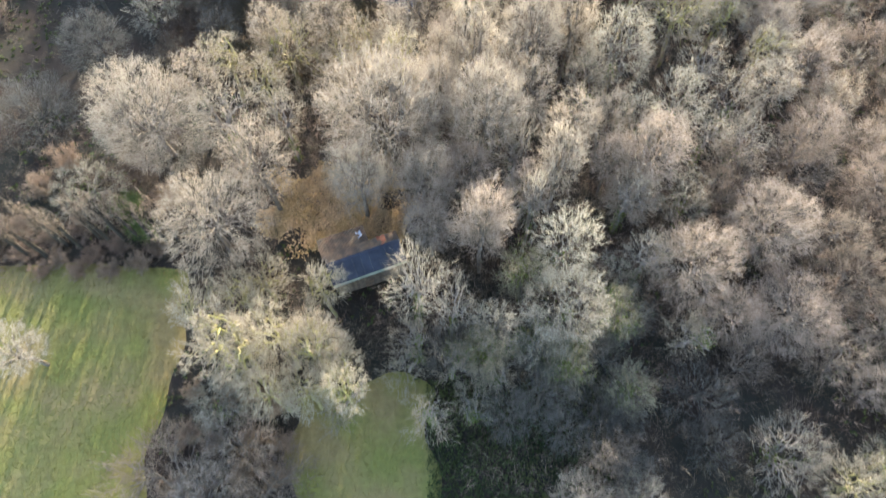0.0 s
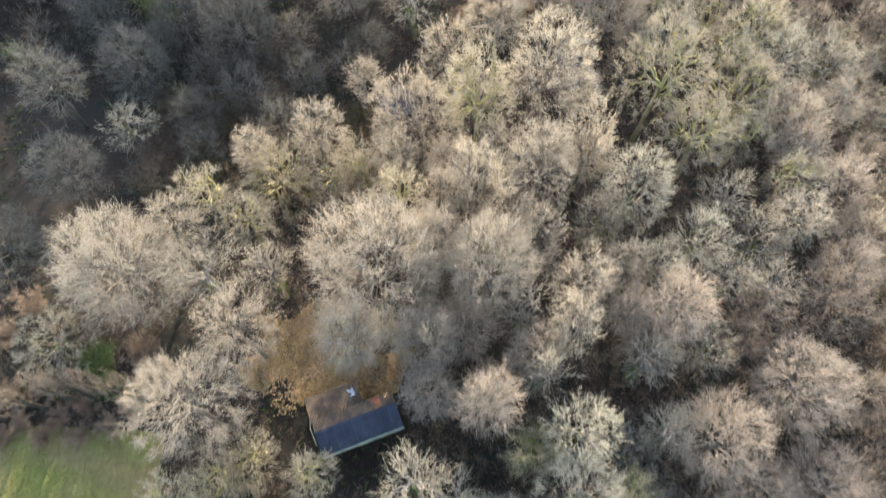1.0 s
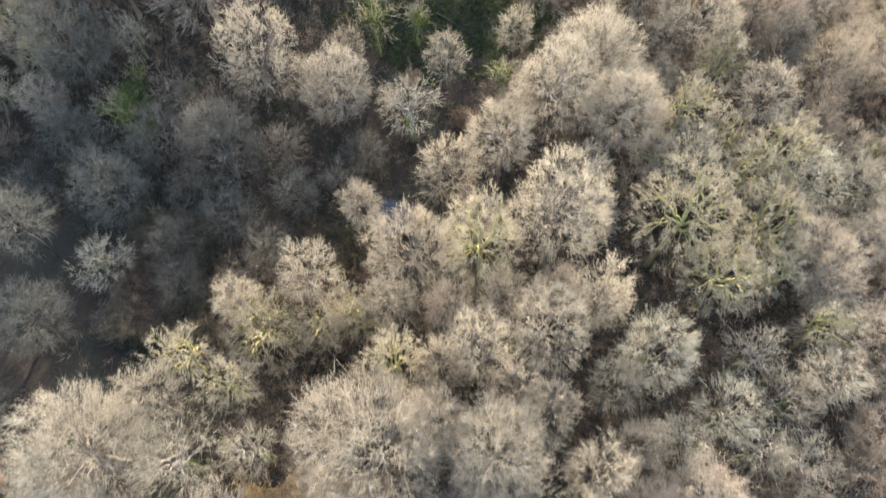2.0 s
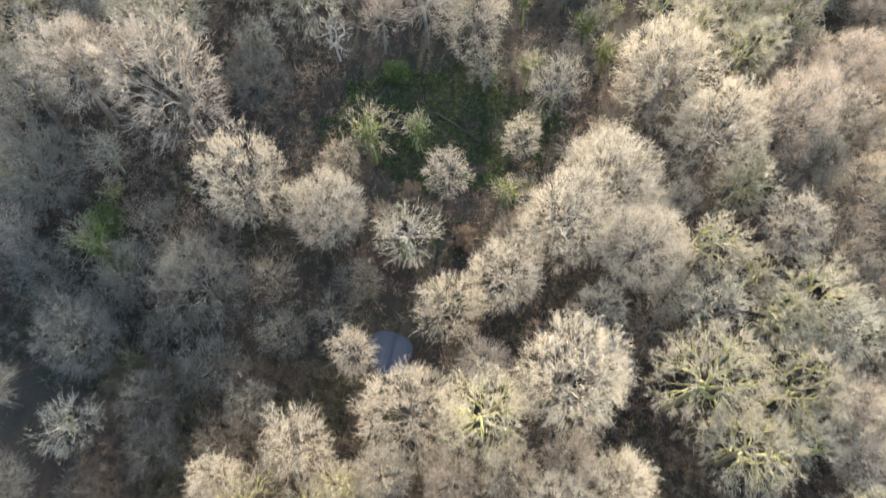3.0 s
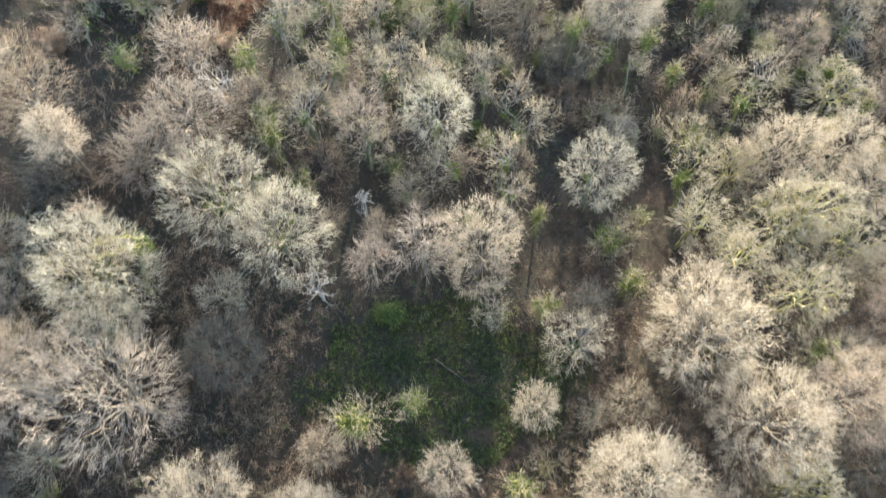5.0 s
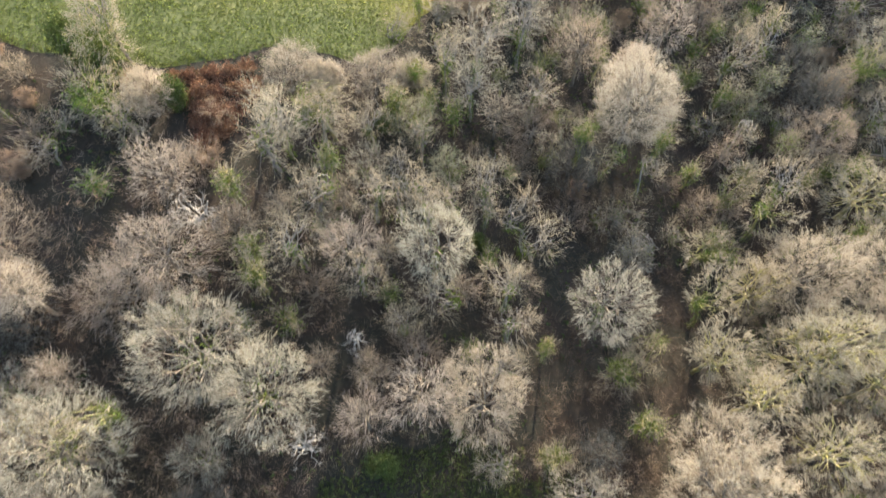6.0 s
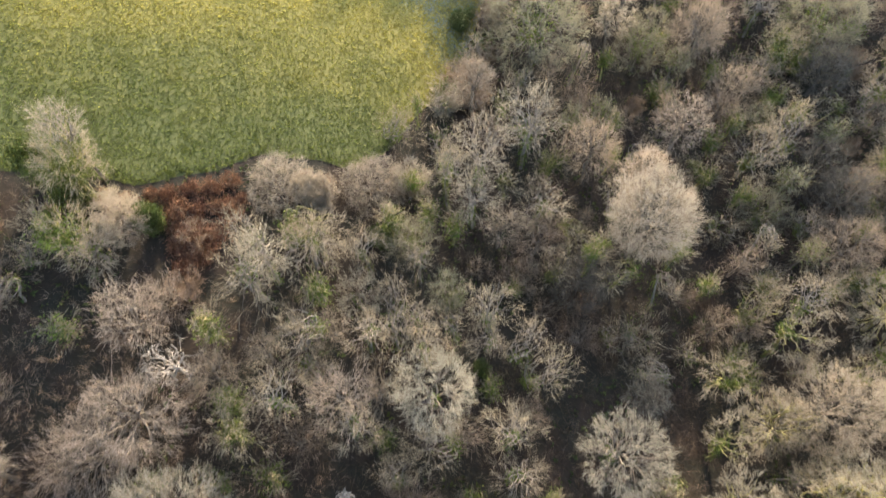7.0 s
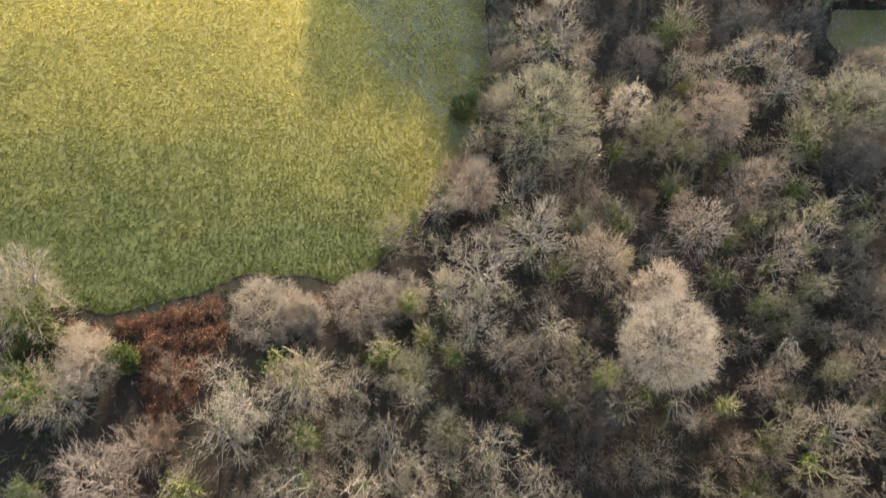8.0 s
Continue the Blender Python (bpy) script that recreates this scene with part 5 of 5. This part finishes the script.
plant("ivy", 38.0, 140.9, 3.0, 7.2)
plant("scrub", 64.0, 141.1, 1.7, 3.2)
plant("wispy", 24.7, 141.2, 2.1, 9.7)
plant("mossy", 52.0, 141.5, 2.8, 10.5)
plant("wispy", -5.2, 141.8, 2.1, 8.5)
plant("pink", -12.2, 142.2, 2.0, 7.0)
plant("scrub", -46.8, 142.2, 2.5, 4.0)
plant("wispy", 45.5, 142.3, 2.7, 9.0)
plant("ivy", 37.3, 143.1, 2.6, 6.9)
plant("wispy", -59.2, 143.1, 1.9, 4.3)
plant("wispy", 1.6, 143.3, 2.3, 10.2)
plant("ivy", 56.8, 143.5, 2.3, 9.4)
plant("wispy", -43.5, 143.5, 2.0, 6.0)
plant("wispy", 31.5, 143.9, 1.9, 5.8)
plant("brown", 16.7, 144.9, 3.2, 5.6)
plant("wispy", 22.1, 145.5, 3.2, 5.7)
plant("wispy", 24.9, 145.7, 3.2, 5.8)
plant("ivy", -14.0, 146.1, 2.2, 8.4)
plant("ivy", 61.9, 146.2, 2.1, 10.3)
plant("lichen", -9.3, 146.3, 2.9, 8.1)
plant("wispy", -58.4, 146.3, 2.4, 5.9)
plant("brown", -46.3, 146.5, 2.4, 4.3)
plant("wispy", -4.8, 147.0, 2.2, 9.4)
plant("brown", 35.3, 147.1, 2.7, 8.1)
plant("pink", 39.6, 147.4, 2.1, 7.7)
plant("olive", 0.4, 147.7, 2.7, 9.8)
plant("wispy", -42.9, 148.0, 1.8, 4.7)
plant("brown", 12.4, 148.1, 2.0, 3.8)
plant("wispy", -49.8, 148.7, 1.6, 5.8)
plant("wispy", -55.8, 149.0, 2.4, 4.6)
plant("scrub", 18.5, 149.8, 2.0, 3.4)

# the upper wood along the crop field: understorey in the gaps
plant("wispy", 27.3, 150.2, 1.9, 10.9)
plant("pink", -59.4, 150.2, 2.2, 3.4)
plant("ivy", 9.0, 150.7, 1.5, 4.8)
plant("bracken", -29.7, 151.0, 1.4, 1.3)
plant("scrub", -48.2, 151.0, 1.7, 3.0)
plant("wispy", -21.5, 151.1, 2.3, 10.8)
plant("brown", 31.6, 151.2, 1.8, 5.9)
plant("wispy", 63.8, 151.5, 2.3, 7.3)
plant("ivy", 50.5, 151.8, 1.9, 8.4)
plant("pink", 9.0, 152.2, 3.2, 4.6)
plant("ivy", 34.8, 152.6, 2.0, 7.2)
plant("mossy", 22.2, 152.7, 2.3, 10.8)
plant("olive", -3.6, 153.2, 2.9, 10.4)
plant("pink", 4.4, 153.2, 1.7, 3.3)
plant("bracken", -30.6, 153.3, 1.4, 1.3)
plant("mossy", 13.6, 153.5, 2.7, 7.9)
plant("holly", -17.6, 153.6, 1.6, 2.7)
plant("holly", -54.3, 153.7, 2.4, 3.3)
plant("bracken", -28.3, 154.0, 1.4, 1.3)
plant("thicket", -35.8, 154.1, 3.2, 4.6)
plant("ivy", 59.2, 154.2, 2.8, 8.7)
plant("bracken", -43.2, 154.2, 1.2, 1.3)
plant("ivy", 54.5, 154.2, 2.6, 8.7)
plant("ivy", 43.9, 154.3, 3.2, 5.0)
plant("ivy", 44.1, 154.3, 2.6, 4.9)
plant("pink", -50.3, 154.9, 2.0, 4.1)
plant("holly", -7.8, 155.3, 1.9, 3.2)
plant("bracken", -30.2, 155.7, 1.5, 1.5)
plant("pink", 39.5, 155.8, 2.3, 9.3)
plant("bracken", -28.1, 156.0, 1.7, 1.6)
plant("wispy", -60.0, 156.0, 2.4, 5.3)
plant("bracken", -36.0, 156.1, 1.2, 1.3)
plant("bracken", -38.4, 156.3, 1.3, 1.3)
plant("ivy", 30.5, 156.3, 2.7, 9.9)
plant("ivy", 1.2, 156.6, 2.2, 9.5)
plant("bracken", -26.0, 156.6, 1.7, 1.6)
plant("bracken", -33.7, 156.8, 1.4, 1.3)
plant("pink", 6.9, 157.0, 2.3, 10.3)
plant("mossy", 16.8, 157.2, 2.5, 9.4)
plant("olive", 48.8, 157.4, 2.2, 8.8)
plant("bracken", -31.5, 157.4, 1.5, 1.5)
plant("scrub", -53.4, 157.4, 2.0, 3.4)
plant("bracken", -24.1, 157.7, 1.4, 1.4)
plant("bracken", -29.3, 158.1, 1.7, 1.6)
plant("wispy", 63.1, 158.8, 2.1, 9.1)
plant("bracken", -27.1, 158.9, 1.7, 1.6)
plant("wispy", 42.5, 159.0, 2.2, 8.4)
plant("thicket", -14.9, 159.4, 2.8, 4.6)
plant("bracken", -25.2, 159.8, 1.6, 1.5)
plant("thicket", -16.5, 160.0, 2.8, 4.6)
plant("wispy", 31.6, 160.7, 1.9, 10.6)
plant("wispy", 38.4, 161.9, 3.2, 6.6)
plant("ivy", 59.2, 162.2, 2.9, 6.2)
plant("ivy", -3.8, 162.2, 1.9, 8.2)
plant("bracken", -17.0, 162.3, 1.0, 1.3)
plant("bracken", -14.6, 162.3, 1.0, 1.3)
plant("wispy", 50.8, 162.6, 2.9, 7.2)
plant("pink", 18.9, 162.7, 1.7, 3.8)
plant("thicket", -4.4, 163.6, 3.2, 5.0)
plant("wispy", 23.1, 163.7, 2.3, 10.7)
plant("wispy", 63.0, 164.0, 2.0, 5.1)
plant("mossy", 8.1, 164.4, 1.8, 9.2)
plant("pink", 33.9, 164.6, 2.0, 4.8)
plant("brown", 13.1, 164.6, 2.2, 7.4)
plant("ivy", -0.1, 165.1, 1.8, 7.6)
plant("ivy", 41.7, 166.8, 2.5, 8.4)
plant("ivy", 62.9, 167.1, 2.1, 4.0)
plant("pink", 58.6, 167.7, 2.6, 10.4)
plant("olive", 48.1, 167.9, 2.3, 9.5)
plant("ivy", 14.4, 168.7, 2.9, 8.0)
plant("pink", 65.1, 169.6, 1.6, 4.0)
plant("wispy", 31.7, 169.9, 1.8, 4.2)
plant("ivy", 36.9, 170.1, 3.1, 7.0)
plant("wispy", -1.2, 170.3, 3.2, 5.9)
plant("ivy", 22.7, 170.3, 1.8, 9.2)
plant("pink", 5.7, 171.1, 2.4, 8.1)
plant("scrub", 61.0, 171.6, 2.0, 3.7)
plant("wispy", 27.4, 173.8, 2.1, 4.8)
plant("brown", 65.2, 174.3, 1.7, 4.8)
plant("olive", 17.2, 174.9, 2.0, 9.2)

# the far trees: understorey in the gaps
plant("ivy", 11.3, 175.1, 3.2, 4.9)
plant("mossy", 6.9, 175.3, 2.1, 9.8)
plant("ivy", 39.2, 175.5, 2.2, 7.4)
plant("olive", 56.4, 176.5, 2.2, 9.0)
plant("scrub", 61.4, 176.9, 2.0, 3.5)
plant("thicket", 0.1, 177.6, 2.9, 4.0)
plant("pink", 31.5, 177.7, 2.3, 10.5)
plant("olive", 21.6, 177.8, 2.2, 8.4)
plant("brown", 14.6, 178.3, 2.3, 7.4)
plant("brown", 26.0, 178.7, 2.3, 5.1)
plant("ivy", 50.8, 179.1, 2.4, 10.7)
plant("wispy", 65.3, 179.2, 1.9, 5.2)
plant("olive", 46.3, 179.3, 2.5, 8.0)
plant("brown", 40.2, 180.0, 2.5, 8.9)
plant("wispy", 10.3, 180.5, 2.8, 8.5)
plant("wispy", 62.9, 180.9, 2.1, 5.9)
plant("scrub", 1.9, 181.4, 3.2, 4.0)
plant("mossy", 57.0, 181.6, 1.8, 9.5)
plant("scrub", 28.4, 181.8, 2.0, 3.5)
plant("thicket", 4.0, 182.3, 3.2, 4.5)
plant("pink", 14.7, 182.8, 1.7, 9.9)
plant("ivy", 32.9, 183.4, 3.2, 6.6)
plant("ivy", 31.9, 183.7, 2.3, 6.5)
plant("wispy", 64.8, 184.0, 2.2, 5.4)
plant("ivy", 49.9, 184.3, 3.2, 7.8)
plant("pink", 45.2, 185.0, 2.3, 9.6)
plant("wispy", 18.5, 185.3, 2.0, 10.7)
plant("ivy", 23.6, 187.1, 1.7, 9.2)
plant("wispy", 65.7, 187.1, 2.1, 4.6)
plant("olive", 34.4, 187.8, 2.3, 8.6)
plant("wispy", 61.1, 187.8, 2.5, 10.1)
plant("ivy", 40.3, 187.9, 1.8, 7.6)
plant("wispy", 48.1, 188.3, 2.8, 8.7)
plant("scrub", 65.0, 190.9, 1.6, 3.0)
plant("holly", 1.9, 192.2, 1.8, 3.0)
plant("ivy", 32.7, 192.6, 1.7, 7.8)
plant("wispy", 45.9, 192.6, 2.3, 4.2)
plant("brown", 19.6, 193.4, 2.4, 9.9)
plant("scrub", 65.6, 193.8, 2.0, 3.8)
plant("olive", 51.8, 194.6, 1.9, 7.9)
plant("brown", 29.8, 196.5, 1.9, 4.4)
plant("brown", 42.8, 196.7, 2.5, 10.5)
plant("olive", 12.7, 196.8, 1.7, 7.8)
plant("brown", 62.4, 197.8, 2.4, 8.6)
plant("ash", 48.8, 198.6, 3.2, 11.8)
plant("wispy", 18.3, 198.8, 1.8, 10.9)
plant("olive", 25.0, 198.9, 2.1, 7.0)
plant("olive", 54.2, 199.4, 2.2, 7.8)
plant("ivy", 35.6, 200.5, 2.7, 8.0)
plant("wispy", 58.0, 201.4, 2.1, 11.0)
plant("wispy", 39.6, 202.0, 3.2, 10.8)
plant("mossy", 9.3, 202.0, 2.8, 7.9)
plant("wispy", 34.4, 202.5, 3.2, 9.6)
plant("wispy", 44.4, 202.9, 3.2, 12.6)
plant("wispy", 49.6, 203.5, 3.2, 13.1)
plant("brown", 54.1, 203.7, 2.3, 7.7)
plant("brown", 20.3, 203.8, 1.7, 8.2)
plant("wispy", 7.6, 206.6, 2.4, 5.2)
plant("scrub", 30.8, 207.8, 2.1, 2.6)
plant("pink", 38.6, 207.8, 1.7, 4.2)
plant("brown", 22.5, 208.3, 1.7, 4.5)
plant("wispy", 50.8, 208.5, 1.9, 5.5)
plant("brown", 19.6, 209.7, 1.8, 4.6)
plant("scrub", 57.1, 210.2, 2.1, 2.8)
plant("scrub", 8.0, 210.4, 2.2, 3.5)
plant("wispy", 11.7, 210.5, 1.7, 4.3)
plant("scrub", 16.5, 211.0, 1.9, 3.1)
plant("scrub", 40.0, 211.2, 1.8, 2.7)
plant("brown", 25.8, 212.3, 2.1, 4.7)
plant("holly", 32.7, 212.6, 1.7, 3.3)
plant("scrub", 49.6, 213.2, 2.3, 2.8)
plant("wispy", 21.0, 213.4, 2.2, 5.0)
plant("brown", 38.1, 213.5, 2.3, 3.9)
plant("scrub", 15.3, 213.6, 2.1, 3.4)

# ---- outskirts: the wood goes on round about ----
S = np.random.default_rng(11)
KIND_MIX = ("lichen", "dome", "oak", "ash", "pink", "warm", "ivy")
NORTH_MIX = ("brown", "pink", "wispy", "ivy", "lichen", "brown", "wispy")


def outskirts(x0, x1, y0, y1, step, height):
    for gy in np.arange(y0, y1, step):
        for gx in np.arange(x0, x1, step):
            x, y = gx + S.uniform(-0.42, 0.42) * step, gy + S.uniform(-0.42, 0.42) * step
            if in_wood(np.array(x), np.array(y)):
                plant((NORTH_MIX if y > 150 else KIND_MIX)[int(S.integers(0, 7))], x, y, S.uniform(3.4, 4.8), height * S.uniform(0.85, 1.15))


outskirts(-110, -60, 36, 152, 7.2, 12)
outskirts(66, 114, -14, 205, 7.4, 12)
outskirts(10, 60, 226, 250, 6, 14)
outskirts(60, 90, 238, 256, 9, 13)
outskirts(-12, 10, 231, 252, 3.2, 14.5)
outskirts(60, 96, 223, 236, 4.5, 14)
# unseen ivy-clad row, packed close to deepen the shadow on the crop field
for i in range(18):
    plant("ivy", -12 + i * 1.25, 231.5 + 3.0 * (i % 3) + S.uniform(-1, 1), 3.4, 14.5)
plant("ash", 8.5, 219.0, 4.0, 13.0)
plant("oak", 14.0, 217.0, 4.5, 13.0)
outskirts(18, 60, -14, -3, 9, 12)

# saplings added to the hedge above the pasture to streak it with trunk shadows
for i in range(13):
    plant("sapling", -46 + i * 1.45 + S.uniform(-0.6, 0.6), 29.0 + S.uniform(0, 2.5), S.uniform(0.7, 1.0), S.uniform(10, 13))

# low growth along the edge of the crop field
for i in range(13):
    y = 176 + 3.1 * i
    plant(("wispy", "ivy", "brown")[i % 3], float(np.interp(y, (165, 180, 190, 200, 215, 260), (-9, -1, 4, 6, 6, 8))) + 1.6 + S.uniform(-0.3, 0.6), y, 2.3, S.uniform(4.5, 6.5))

# brown scrub between the pasture and the rough grass
for i in range(16):
    plant("scrub", -25.5 + 2.9 * (i % 4) + S.uniform(-0.8, 0.8), 1.5 + 4.2 * (i // 4) + S.uniform(-1, 1), S.uniform(1.6, 2.2), S.uniform(1.4, 2.2))

# unseen hedge added behind the far meadow to keep the sun off it
for i in range(14):
    plant("thicket", 61 + i * 2.7 + S.uniform(-0.5, 0.5), 223.5 + S.uniform(-0.8, 0.8), 2.4, 6.5, "unseen tall hedge plant added to shade the far meadow")

# shrubs and low trees that shade the rough grass
for i in range(11):
    plant(("dim", "ivy")[i % 2], -0.5 + 1.5 * i + S.uniform(-0.5, 0.5), 18.0 + S.uniform(-0.8, 2.5), 2.6, 9.0)
for i in range(5):
    plant(("brown", "dim")[i % 2], 13.5 + S.uniform(0, 6), 3.0 + i * 3.0, 2.6, 6.5)
